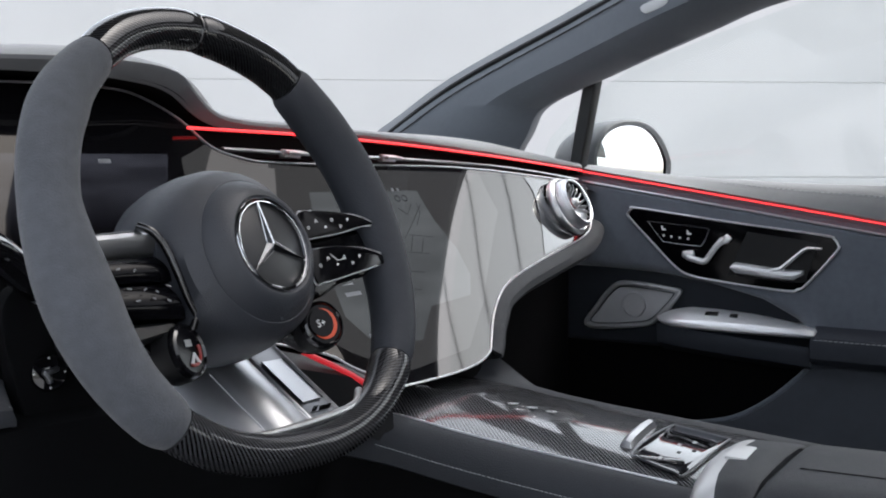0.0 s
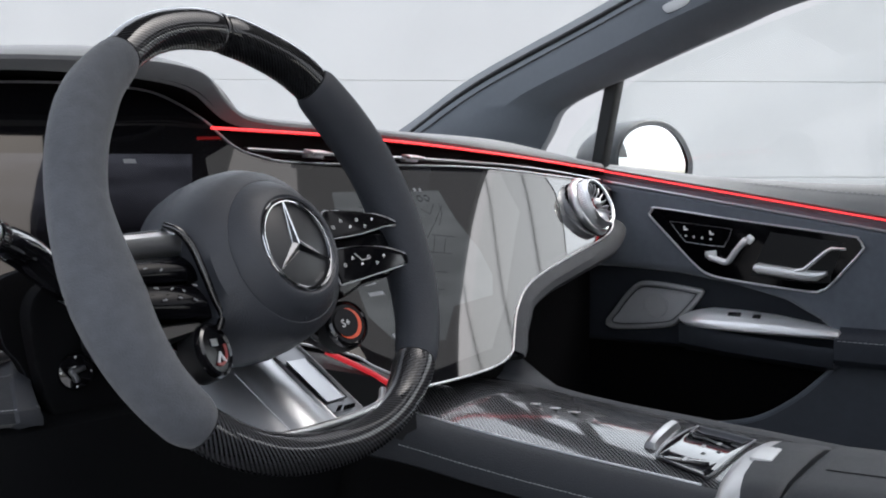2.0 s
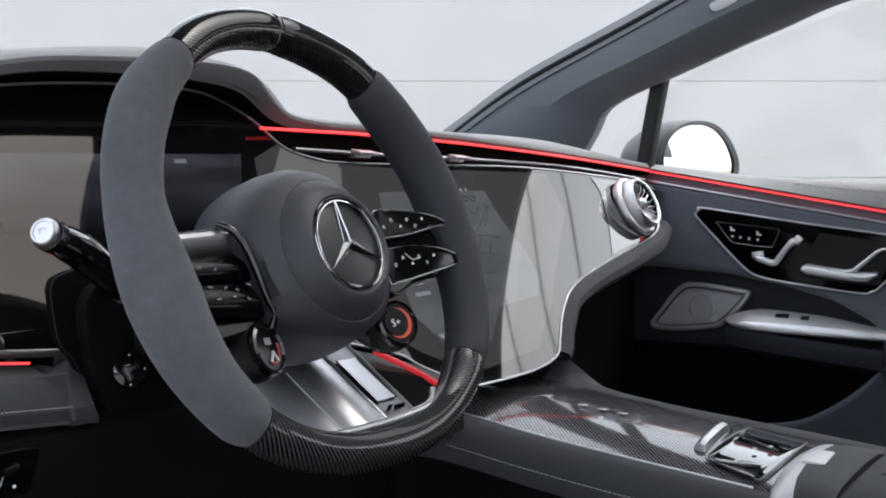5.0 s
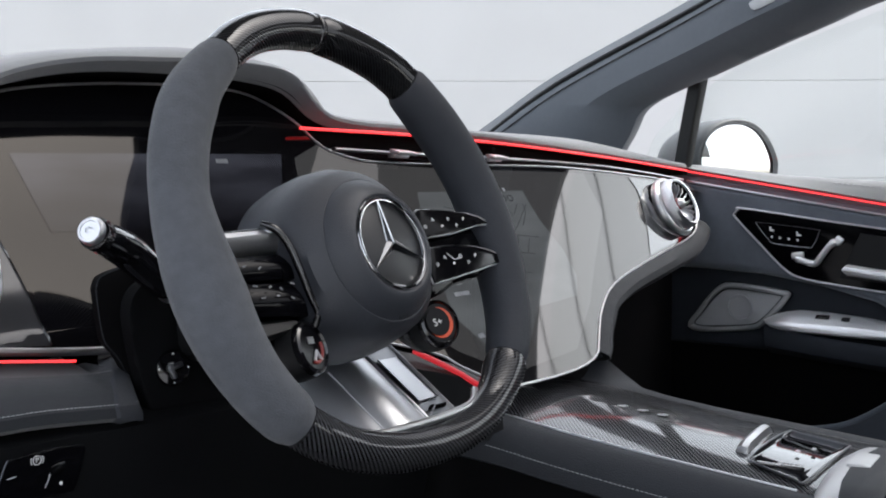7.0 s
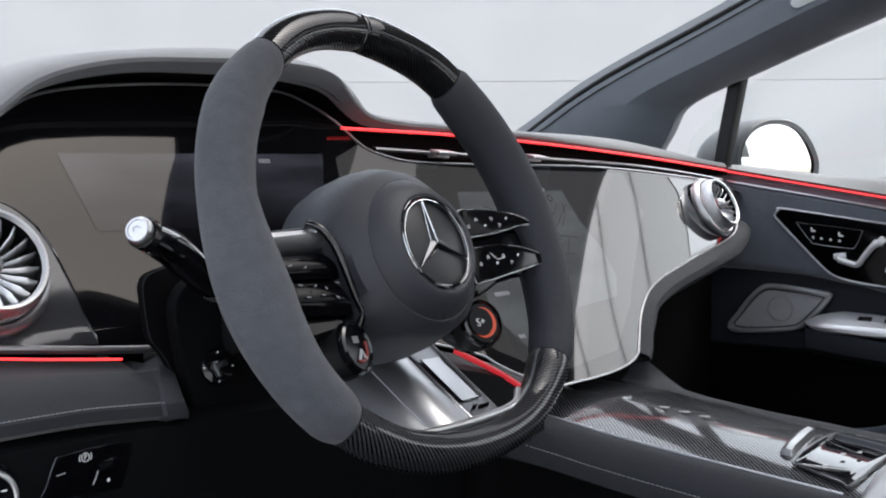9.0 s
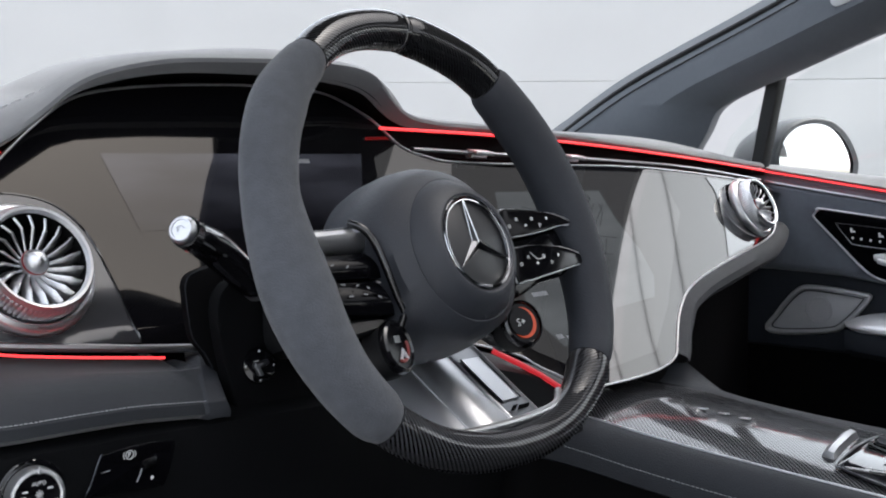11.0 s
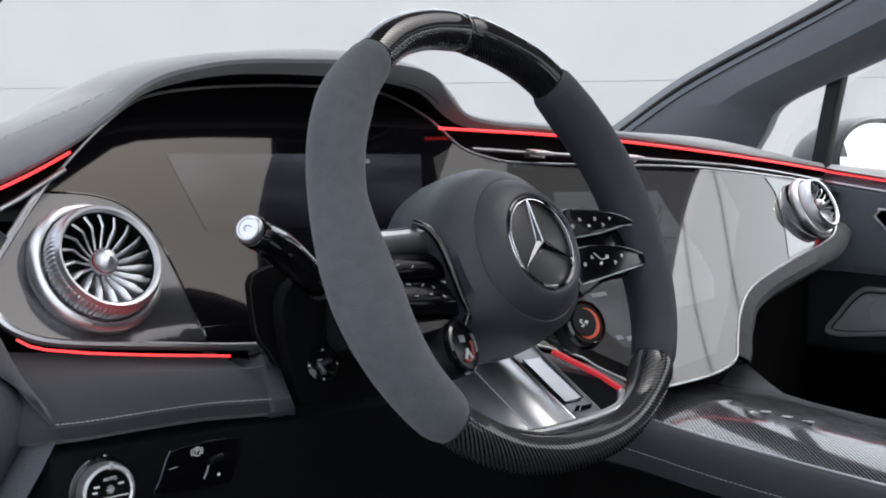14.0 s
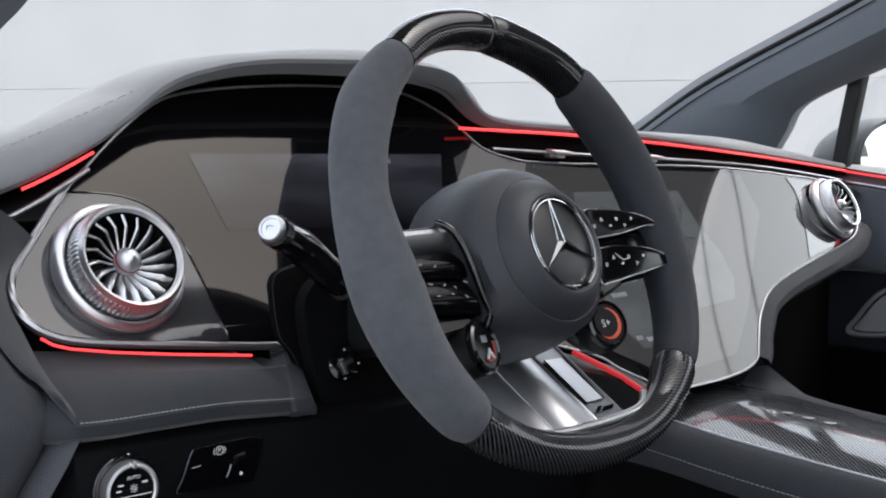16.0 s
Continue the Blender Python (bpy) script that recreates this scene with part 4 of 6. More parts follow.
part("shroud", at_column(shroud()), PLASTIC, column, "dark soft plastic shroud")
# flat black sheet standing in for shade round the column
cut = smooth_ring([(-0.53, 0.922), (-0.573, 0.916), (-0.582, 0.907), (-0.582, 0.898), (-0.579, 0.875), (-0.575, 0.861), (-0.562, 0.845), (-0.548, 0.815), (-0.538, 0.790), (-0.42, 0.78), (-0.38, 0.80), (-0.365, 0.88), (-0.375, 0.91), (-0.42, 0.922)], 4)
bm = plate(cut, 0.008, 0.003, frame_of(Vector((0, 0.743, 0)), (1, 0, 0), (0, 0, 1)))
part("surround", at_column(bm), BLACK, column, "flat black sheet for the shaded column hollow")
part("surround_edge", at_column(tube([(x, 0.7355, z) for x, z in cut[2:34]], 0.0005, 6)), LEATHER_GREY, column)
cheek = smooth_ring([(-0.505, 0.905), (-0.545, 0.909), (-0.560, 0.902), (-0.566, 0.889), (-0.565, 0.870), (-0.558, 0.837), (-0.546, 0.803), (-0.53, 0.788), (-0.47, 0.785), (-0.43, 0.80), (-0.42, 0.88), (-0.44, 0.903)], 4)
part("cheek", at_column(plate(cheek, 0.012, 0.004, frame_of(Vector((0, 0.728, 0)), (1, 0, 0), (0, 0, 1)))), KNEE, column, "dark soft plastic cheek")
part("seam", at_column(tube(catmull([(-0.527, 0.7157, 0.892), (-0.518, 0.7157, 0.875), (-0.510, 0.7157, 0.858), (-0.496, 0.7157, 0.831), (-0.484, 0.7157, 0.813), (-0.535, 0.7157, 0.803)], 4)[:17], 0.0005, 5)), BLACK, column)

adj = thing("column_switch", "small round black column adjuster with white arrows", "switch", pose(-0.5275, 0.7145, 0.8365, 82, 0, -24) @ Matrix.Scale(1.2, 4))
part("base", revolve([(0.0125, 0.0), (0.0125, 0.003), (0.011, 0.005), (0.006, 0.006), (0.0, 0.006)], 24, False), GLOSS, adj)
part("knob", join(box(0.011, 0.0035, 0.006, 0.0012, pose(0, 0.001, 0.008, 0, 0, 20)), box(0.0035, 0.010, 0.006, 0.0012, pose(-0.002, -0.002, 0.008, 0, 0, 20))), GUNMETAL, adj, "small grey cross-shaped knob")
for k in range(4):
    part("arrow", plate([(-0.0022, -0.0017), (0.0022, -0.0017), (0, 0.0020)], 0.0008, 0.0, pose(0.0088 * math.cos(math.pi / 2 * k), 0.0088 * math.sin(math.pi / 2 * k), 0.0045, 0, 0, 90 * k - 90)), WHITE, adj, "white arrow mark", smooth=False)

# indicator stalk
stalk = thing("indicator_stalk", "black indicator stalk with a silver end button", "stalk", pose(-0.625, 0.680, 0.954))
tip, root = Vector((0, 0, 0)), Vector((0.088, 0.022, -0.050))
axis = (Vector((0.052, 0.022, -0.020))).normalized()
mm = axis.to_track_quat("Z", "Y").to_matrix().to_4x4()
part("end_button", revolve([(0.0, -0.0022), (0.0070, -0.0022), (0.0074, -0.0030), (0.0088, -0.0030), (0.0102, -0.0015), (0.0105, 0.001), (0.0105, 0.003)], 40, False), VENT_SILVER, stalk, "satin silver end button", m=mm)
rows = []
for r, h in ((0.0108, 0.003), (0.0118, 0.004), (0.0120, 0.0135), (0.0114, 0.0145)):
    rows.append([((r + (0.0005 if j % 2 else 0)) * math.cos(2 * math.pi * j / 72), (r + (0.0005 if j % 2 else 0)) * math.sin(2 * math.pi * j / 72), h) for j in range(72)])
part("ribbed_ring", loft(rows, True), GLOSS, stalk, "ribbed black turning ring", m=mm)
part("mark", tube([(-0.003, 0.001, -0.0031), (0.0, 0.0025, -0.0031), (0.003, 0.001, -0.0031), (0.002, -0.002, -0.0031)], 0.0003, 5), BRUSHED, stalk, "small grey symbol", m=mm)
part("arm", tube(catmull([axis * 0.014, axis * 0.03, axis * 0.05 + Vector((0.002, 0, -0.002)), root * 0.85, root], 5), [0.0122 + 0.0030 * math.sin(math.pi * i / 20) for i in range(21)], 16, flat=0.9), GLOSS, stalk, "curved black arm")
part("red_mark", box(0.006, 0.004, 0.0008, 0.0, mm @ pose(0.004, -0.0105, 0.022, 90, 0, 0)), RED_PAINT, stalk, "small red mark")
part("collar", tube([root * 0.93, root * 1.02], 0.0125, 20), SATIN, stalk, "silver collar at its root")

# ---- switches on the knee panel ----
light_switch = thing("light_switch", "round black light switch with a knurled silver ring", "switch", pose(-0.738, 0.697, 0.7815, 88, 0, -6) @ Matrix.Scale(0.86, 4))
part("well", revolve([(0.0275, 0.0005), (0.0265, 0.0015), (0.0235, 0.0015), (0.0225, 0.0)], 40, False), GLOSS, light_switch)
rows = []
for r, h in ((0.0225, 0.001), (0.0222, 0.010), (0.0212, 0.0125), (0.019, 0.013), (0.0178, 0.0115)):
    rows.append([((r + (0.0004 if j % 2 else 0)) * math.cos(2 * math.pi * j / 96), (r + (0.0004 if j % 2 else 0)) * math.sin(2 * math.pi * j / 96), h) for j in range(96)])
part("ring", loft(rows, True), SATIN, light_switch, "knurled silver ring")
part("face", revolve([(0.0182, 0.010), (0.0175, 0.0115), (0.0, 0.012)], 40, False), GLOSS, light_switch)
part("pointer", box(0.003, 0.006, 0.003, 0.0008, pose(0.002, 0.0205, 0.0125)), SATIN, light_switch)
part("line", box(0.031, 0.0007, 0.0004, 0.0, pose(0.0, -0.004, 0.0122)), WHITE, light_switch)


def lettering(name, text, size, parent, m, mat=WHITE):
    cu = bpy.data.curves.new(name, "FONT")
    cu.body, cu.size, cu.align_x, cu.align_y, cu.extrude = text, size, "CENTER", "CENTER", 0.0001
    tmp = bpy.data.objects.new(name, cu)
    scene.collection.objects.link(tmp)
    me = bpy.data.meshes.new_from_object(tmp.evaluated_get(bpy.context.evaluated_depsgraph_get()))
    bpy.data.objects.remove(tmp)
    me.materials.clear()
    me.materials.append(mat)
    ob = new(name, me)
    ob.parent = parent
    ob.matrix_basis = m
    return ob


lettering("lettering", "AUTO", 0.0040, light_switch, pose(0.001, 0.0105, 0.0122))
for a, w in ((150, 0.0045), (30, 0.0045), (178, 0.004)):
    part("symbol", box(w, 0.0013, 0.0003, 0.0, pose(0.0115 * math.cos(radians(a)), 0.0115 * math.sin(radians(a)) + (0.001 if w < 0.0045 else 0), 0.0122)), WHITE, light_switch, "small white lamp symbol")
part("symbol", join(revolve([(0.0016, 0.0121), (0.0016, 0.0124), (0.001, 0.0124), (0.001, 0.0121)], 16, False), *[box(0.0013, 0.0005, 0.0003, 0.0, pose(0.0028 * math.cos(k * math.pi / 4), 0.0028 * math.sin(k * math.pi / 4), 0.0122, 0, 0, 45 * k)) for k in range(8)]), WHITE, light_switch, "small white sun symbol", m=pose(0.001, 0.002, 0))

park = thing("parking_panel", "gloss black parking brake panel with white symbols", "switch panel", pose(-0.6615, 0.6975, 0.782, 88, 0, 0))
pk = smooth_ring([(-0.0325, -0.004), (-0.0245, 0.013), (-0.0185, 0.015), (0.0155, 0.016), (0.0345, 0.014), (0.0375, 0.009), (0.0285, -0.014), (0.0195, -0.017), (-0.0295, -0.013), (-0.0375, -0.012)], 4)
part("face", plate(pk, 0.002, 0.0008), SPOKE_GLOSS, park)
part("edge", tube([(x, y, 0.001) for x, y in pk], 0.0008, 6, closed=True), DARK_CHROME, park)
lettering("lettering", "P", 0.0052, park, pose(-0.0015, 0.011, 0.0021))
part("symbol", revolve([(0.0034, 0.0020), (0.0034, 0.0023), (0.0029, 0.0023), (0.0029, 0.0020)], 24, False), WHITE, park, "white brake ring symbol", m=pose(-0.0015, 0.011, 0))
for side in (-1, 1):
    part("symbol", tube([(-0.0015 + side * 0.0042, 0.0085, 0.0021), (-0.0015 + side * 0.0050, 0.011, 0.0021), (-0.0015 + side * 0.0042, 0.0135, 0.0021)], 0.0003, 5), WHITE, park, "white brake shoe symbol")
part("symbol", box(0.007, 0.0005, 0.0003, 0, pose(-0.0215, 0.003, 0.0021, 0, 0, 4)), TAG, park, "thin white line")
part("button", box(0.012, 0.007, 0.003, 0.001, pose(0.0145, 0.002, 0.0025, 0, 0, 10)), DARK_CHROME, park)
part("symbol", tube([(0.0080, -0.001, 0.0021), (0.0065, -0.005, 0.0021), (0.0035, -0.010, 0.0021)], 0.0004, 5), TAG, park, "small pale line")
part("symbol", box(0.0022, 0.0022, 0.0003, 0, pose(0.0165, -0.0095, 0.0021, 0, 0, 30)), WHITE, park, "small white mark")

# ---- passenger door ----
DX = 0.83
door = thing("passenger_door", "closed front door lined in dark suede with a silver armrest", "car door", pose(DX, 0.4, 0.6))


def at_door(bm):
    bm.transform(Matrix.Translation((-DX, -0.4, -0.6)))
    return bm


def belt(y):
    """Height of the red line along the door."""
    return 0.993 - 0.158 * (0.873 - y)


def hollow(y):
    """Lower edge of the suede lining, above the hollow with the armrest."""
    return float(np.interp(y, (0.40, 0.425, 0.458, 0.518, 0.621, 0.729, 0.844, 1.0), (0.700, 0.705, 0.735, 0.766, 0.791, 0.806, 0.811, 0.812)))


DOOR_Y = [float(v) for v in np.concatenate([np.linspace(0.93, 0.40, 54), np.linspace(0.38, -0.75, 16)])]


def door_upper():
    rows = []
    for y in DOOR_Y:
        z = belt(y)
        crest = float(np.interp(y, (0.32, 0.48, 0.69, 0.876), (0.968, 0.972, 0.984, 1.005)))
        rows.append([(DX + 0.06, y, crest), (DX + 0.04, y, crest), (DX + 0.022, y, z + 0.75 * (crest - z)), (DX + 0.008, y, z + 0.4 * (crest - z)), (DX, y, z + 0.006), (DX + 0.002, y, z + 0.003), (DX + 0.010, y, z + 0.002)])
    return loft(rows)


def door_skin():
    rows = []
    for y in DOOR_Y:
        z, h = belt(y), hollow(y)
        rows.append([(DX + 0.010, y, z + 0.002), (DX + 0.014, y, z - 0.010), (DX + 0.004, y, z - 0.021), (DX - 0.001, y, z - 0.026), (DX - 0.003, y, 0.5 * (z + h)), (DX - 0.002, y, h + 0.014), (DX + 0.001, y, h + 0.005), (DX + 0.008, y, h), (DX + 0.03, y, h - 0.004)])
    return loft(rows)


def door_hollow():
    rows = []
    for y in DOOR_Y:
        h = hollow(y)
        rows.append([(DX + 0.03, y, h - 0.004), (DX + 0.040, y, h - 0.03), (DX + 0.042, y, 0.675), (DX + 0.047, y, 0.662), (DX + 0.06, y, 0.655)])
    return loft(rows)


def pocket_liner():
    return loft([[(DX + 0.06, y, 0.655), (DX + 0.07, y, 0.62), (DX + 0.07, y, 0.30)] for y in DOOR_Y])


part("window_ledge", at_door(door_upper()), SUEDE_PAD, door, "suede window ledge")
part("skin", at_door(door_skin()), DOOR_SUEDE, door, "dark suede lining")
# shade inside the hollow and pocket is put into these dark colours
part("hollow", at_door(door_hollow()), HOLLOW, door, "hollow round the armrest, shade in its dark colour")
part("pocket_liner", at_door(pocket_liner()), BLACK, door, "pocket lining blackened for shade")
part("light_strip", at_door(tube([(DX - 0.001, y, belt(y)) for y in np.linspace(0.868, -0.5, 20)], 0.0014, 8)), RED, door, "glowing red ambient light strip")
part("silver_strip", at_door(tube([(DX + 0.001, y, belt(y) - 0.0185) for y in np.linspace(0.87, 0.31, 12)], 0.0024, 8)), PANEL_CHROME, door, "thin silver strip")
part("ledge_stitching", at_door(stitches([(DX + 0.0195, y, belt(y) + 0.69 * (float(np.interp(y, (0.32, 0.48, 0.69, 0.876), (0.968, 0.972, 0.984, 1.005))) - belt(y)) + 0.001) for y in np.linspace(0.60, 0.20, 8)], 0.009, 0.0006)), THREAD, door)

bez = smooth_ring([(0.7700, 0.9075), (0.7705, 0.9150), (0.7650, 0.9215), (0.752, 0.9240), (0.582, 0.9026), (0.416, 0.8838), (0.398, 0.878), (0.3905, 0.868), (0.393, 0.856), (0.4417, 0.797), (0.456, 0.788), (0.475, 0.784), (0.580, 0.793), (0.648, 0.8025), (0.680, 0.8195), (0.7304, 0.868)], 4)
panel = part("control_panel", at_door(plate_yz(bez, DX - 0.002, 0.004, 0.001)), SPOKE_GLOSS, door, "gloss black control panel")
part("panel_frame", at_door(tube([(DX - 0.007, y, z) for y, z in bez], 0.0021, 8, closed=True, up=(1, 0, 0))), PANEL_CHROME, door, "bright chrome frame")


def on_panel(bm, name, mat, label=""):
    part(name, at_door(bm), mat, panel, label)


seats = smooth_ring([(0.729, 0.896), (0.722, 0.899), (0.625, 0.890), (0.617, 0.884), (0.627, 0.860), (0.637, 0.857), (0.695, 0.862), (0.706, 0.868)], 4)
on_panel(tube([(DX - 0.0065, y, z) for y, z in seats], 0.0005, 5, closed=True, up=(1, 0, 0)), "memory_outline", BRUSHED)
for y, z in ((0.701, 0.886), (0.652, 0.879)):
    on_panel(join(plate_yz([(y - 0.004, z - 0.002), (y + 0.004, z - 0.002), (y + 0.005, z + 0.006), (y + 0.002, z + 0.006), (y + 0.001, z + 0.001), (y - 0.004, z + 0.001)], DX - 0.0062, 0.0006)), "seat_symbol", WHITE, "white seat symbol")
for y, z in ((0.701, 0.874), (0.686, 0.8725), (0.670, 0.871), (0.654, 0.8695)):
    on_panel(plate_yz([(y - 0.0018, z - 0.002), (y + 0.0018, z - 0.002), (y + 0.0018, z + 0.002), (y - 0.0018, z + 0.002)], DX - 0.0062, 0.0006), "mark", WHITE, "small white mark")
# seat-shaped switch
on_panel(tube(catmull([(DX - 0.014, 0.652, 0.838), (DX - 0.016, 0.640, 0.834), (DX - 0.016, 0.626, 0.830), (DX - 0.016, 0.617, 0.832), (DX - 0.016, 0.607, 0.846), (DX - 0.016, 0.595, 0.862), (DX - 0.014, 0.585, 0.871)], 4), [0.0072, 0.0076, 0.0074, 0.0070] + [0.0062] * 17 + [0.0068, 0.0076, 0.0078, 0.007], 12, flat=0.9), "seat_switch", SWITCH_SILVER, "seat-shaped satin silver switch")
on_panel(box(0.010, 0.022, 0.012, 0.004, pose(DX - 0.015, 0.650, 0.843, -8, 0, 0)), "switch_knob", SWITCH_SILVER)
on_panel(box(0.010, 0.016, 0.014, 0.004, pose(DX - 0.015, 0.580, 0.872, -50, 0, 0)), "switch_knob", SWITCH_SILVER)
# door pull in its dished well
well = smooth_ring([(0.548, 0.880), (0.535, 0.884), (0.435, 0.872), (0.425, 0.866), (0.440, 0.815), (0.452, 0.800), (0.57, 0.806), (0.577, 0.812)], 4)
on_panel(plate_yz(well, DX - 0.0062, 0.0008, 0.0), "pull_well", PLASTIC, "dark dished well")
pull = [[(DX - 0.018, y, zt), (DX - 0.024, y, zt - 0.003), (DX - 0.026, y, 0.5 * (zt + zb)), (DX - 0.024, y, zb + 0.003), (DX - 0.016, y, zb), (DX - 0.008, y, zb), (DX - 0.008, y, zt)] for y, zt, zb in ((0.570, 0.827, 0.817), (0.564, 0.831, 0.812), (0.52, 0.826, 0.8075), (0.482, 0.8215, 0.804), (0.462, 0.8215, 0.8045), (0.446, 0.8222, 0.815))]
on_panel(loft(pull, True, True), "pull_handle", SWITCH_SILVER, "satin silver door pull")
on_panel(tube([(DX - 0.018, 0.500, 0.820), (DX - 0.020, 0.482, 0.824), (DX - 0.020, 0.446, 0.857), (DX - 0.018, 0.438, 0.8615), (DX - 0.012, 0.416, 0.861)], [0.006, 0.0065, 0.0055, 0.005, 0.003], 10, flat=0.6), "pull_arm", SWITCH_SILVER, "satin silver door pull arm")

# loudspeaker grille
spk = smooth_ring([(0.862, 0.691), (0.849, 0.7225), (0.812, 0.768), (0.778, 0.7775), (0.692, 0.770), (0.682, 0.763), (0.7211, 0.7165), (0.7547, 0.700)], 5)
speaker = part("loudspeaker", at_door(plate_yz(spk, DX + 0.036, 0.012, 0.003)), SPEAKER, door, "grey metal loudspeaker grille")
part("grille_frame", at_door(tube([(DX + 0.024, y, z) for y, z in spk], 0.0058, 10, closed=True, up=(1, 0, 0))), SILVER_PAINT, speaker, "grey satin frame")
part("frame_edge", at_door(tube([(DX + 0.0215, 0.770 + 0.90 * (y - 0.770), 0.737 + 0.87 * (z - 0.737)) for y, z in spk], 0.0016, 8, closed=True, up=(1, 0, 0))), GUNMETAL, speaker, "dark inner edge")
disc = revolve([(0.0245, 0.0), (0.024, 0.0030), (0.0225, 0.0030), (0.0218, 0.0012), (0.0, 0.0012)], 32, False)
disc.transform(Matrix.Translation((DX + 0.0242, 0.770, 0.737)) @ Matrix.Rotation(radians(-90), 4, "Y"))
part("centre_disc", at_door(disc), SPEAKER, speaker, "round disc in the grille")
for r in (0.006, 0.011, 0.0165):
    part("disc_ring", at_door(tube([(DX + 0.0228, 0.770 + r * math.cos(k * math.pi / 12), 0.737 + r * math.sin(k * math.pi / 12)) for k in range(24)], 0.0005, 5, closed=True, up=(1, 0, 0))), SILVER_PAINT, speaker)

# armrest blade
arm_rows = []
for y, zb, zf, zl, d in ((0.713, 0.7222, 0.7212, 0.7190, 0.30), (0.706, 0.7262, 0.7216, 0.7160, 0.55), (0.694, 0.7315, 0.7222, 0.7125, 0.80), (0.675, 0.7370, 0.7230, 0.7095, 0.95), (0.650, 0.7415, 0.7236, 0.7082, 1.0), (0.60, 0.7405, 0.7240, 0.7070, 1.0), (0.535, 0.7365, 0.7238, 0.7067, 1.0), (0.47, 0.7270, 0.7225, 0.7072, 1.0), (0.424, 0.7205, 0.7205, 0.7078, 1.0), (0.419, 0.7185, 0.7185, 0.7090, 0.97)):
    x = DX + 0.012
    arm_rows.append([(x, y, zb + 0.001), (x - 0.026 * d, y, zb), (x - 0.037 * d, y, zf + 0.45 * (zb - zf) + 0.001), (x - 0.045 * d, y, zf + 0.001), (x - 0.049 * d, y, zf - 0.002), (x - 0.052 * d, y, 0.5 * (zf + zl)), (x - 0.051 * d, y, zl + 0.003), (x - 0.047 * d, y, zl), (x, y, zl)])
blade = part("armrest_blade", at_door(loft(arm_rows, True, True)), ARM_SILVER, door, "long satin silver armrest blade")
part("window_switch", at_door(box(0.010, 0.024, 0.003, 0.001, pose(DX - 0.020, 0.603, 0.7362, -3, -35, 0))), GLOSS, blade, "black window switch")
part("switch_tab", at_door(box(0.009, 0.014, 0.003, 0.001, pose(DX - 0.020, 0.563, 0.7355, -3, -35, 0))), PLASTIC, blade)
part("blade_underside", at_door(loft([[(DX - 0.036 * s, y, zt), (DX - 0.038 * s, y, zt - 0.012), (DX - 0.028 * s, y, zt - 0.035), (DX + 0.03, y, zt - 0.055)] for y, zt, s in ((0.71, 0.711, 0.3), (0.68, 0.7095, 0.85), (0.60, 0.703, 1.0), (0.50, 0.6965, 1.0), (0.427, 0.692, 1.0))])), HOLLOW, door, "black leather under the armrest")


def arm_pad():
    rows = []
    for y in np.linspace(0.424, -0.6, 12):
        rows.append([(DX + 0.0, y, 0.728), (DX - 0.010, y, 0.720), (DX - 0.03, y, 0.7155), (DX - 0.042, y, 0.711), (DX - 0.046, y, 0.702), (DX - 0.044, y, 0.675), (DX - 0.034, y, 0.664), (DX - 0.012, y, 0.660)])
    return loft(rows)


part("arm_pad", at_door(arm_pad()), HOLLOW, door, "black leather armrest pad with stitching")
part("pad_stitching", at_door(stitches([(DX - 0.0450, y, 0.7075) for y in np.linspace(0.42, 0.25, 5)], 0.0075, 0.0006)), THREAD, door)

# map pocket with its curved lip
LIP = catmull([(0.95, 0.520, 0), (0.80, 0.520, 0), (0.67, 0.527, 0), (0.60, 0.538, 0), (0.55, 0.556, 0), (0.494, 0.594, 0), (0.45, 0.636, 0), (0.424, 0.664, 0), (0.40, 0.672, 0), (0.20, 0.668, 0), (-0.60, 0.66, 0)], 5)
rows = []
for p in LIP:
    rows.append([(DX + 0.02, p.x, p.y - 0.006), (DX + 0.008, p.x, p.y), (DX, p.x, p.y - 0.001), (DX - 0.006, p.x, p.y - 0.006), (DX - 0.008, p.x, p.y - 0.02), (DX - 0.006, p.x, min(0.45, p.y - 0.05)), (DX + 0.004, p.x, 0.30)])
part("pocket_lip", at_door(tube([(DX - 0.002, p.x, p.y - 0.002) for p in LIP[8:36]], 0.0055, 8)), DOOR_SUEDE, door, "grey rounded pocket lip")
part("map_pocket", at_door(loft(rows)), POCKET_LEATHER, door, "dark leather map pocket with a rounded lip")

# window bar, glass and outer mirror
part("window_bar", at_door(loft([[(DX + 0.025, y + 0.016, z), (DX + 0.008, y + 0.015, z), (DX + 0.004, y + 0.012, z), (DX + 0.004, y - 0.010, z), (DX + 0.008, y - 0.014, z), (DX + 0.025, y - 0.016, z)] for y, z in ((0.890, 0.985), (0.873, 1.08), (0.852, 1.19))], True, True)), PLASTIC, door, "black window bar")
win = part("window_glass", at_door(plate_yz([(1.0, 0.97), (0.96, 1.06), (0.9, 1.12), (0.79, 1.19), (0.62, 1.245), (0.47, 1.29), (0.1, 1.35), (-0.5, 1.37), (-0.5, 0.90), (0.3, 0.95)], DX + 0.05, 0.004)), GLASS, door, "clear side window")
win.visible_shadow = False

mirror = thing("door_mirror", "dark oval door mirror reflecting the bright sky", "mirror", frame_of(Vector((1.038, 0.848, 1.010)), (0.87, -0.49, 0), (0, 0, 1)) @ pose(0, 0, 0, -3, 0, 0))


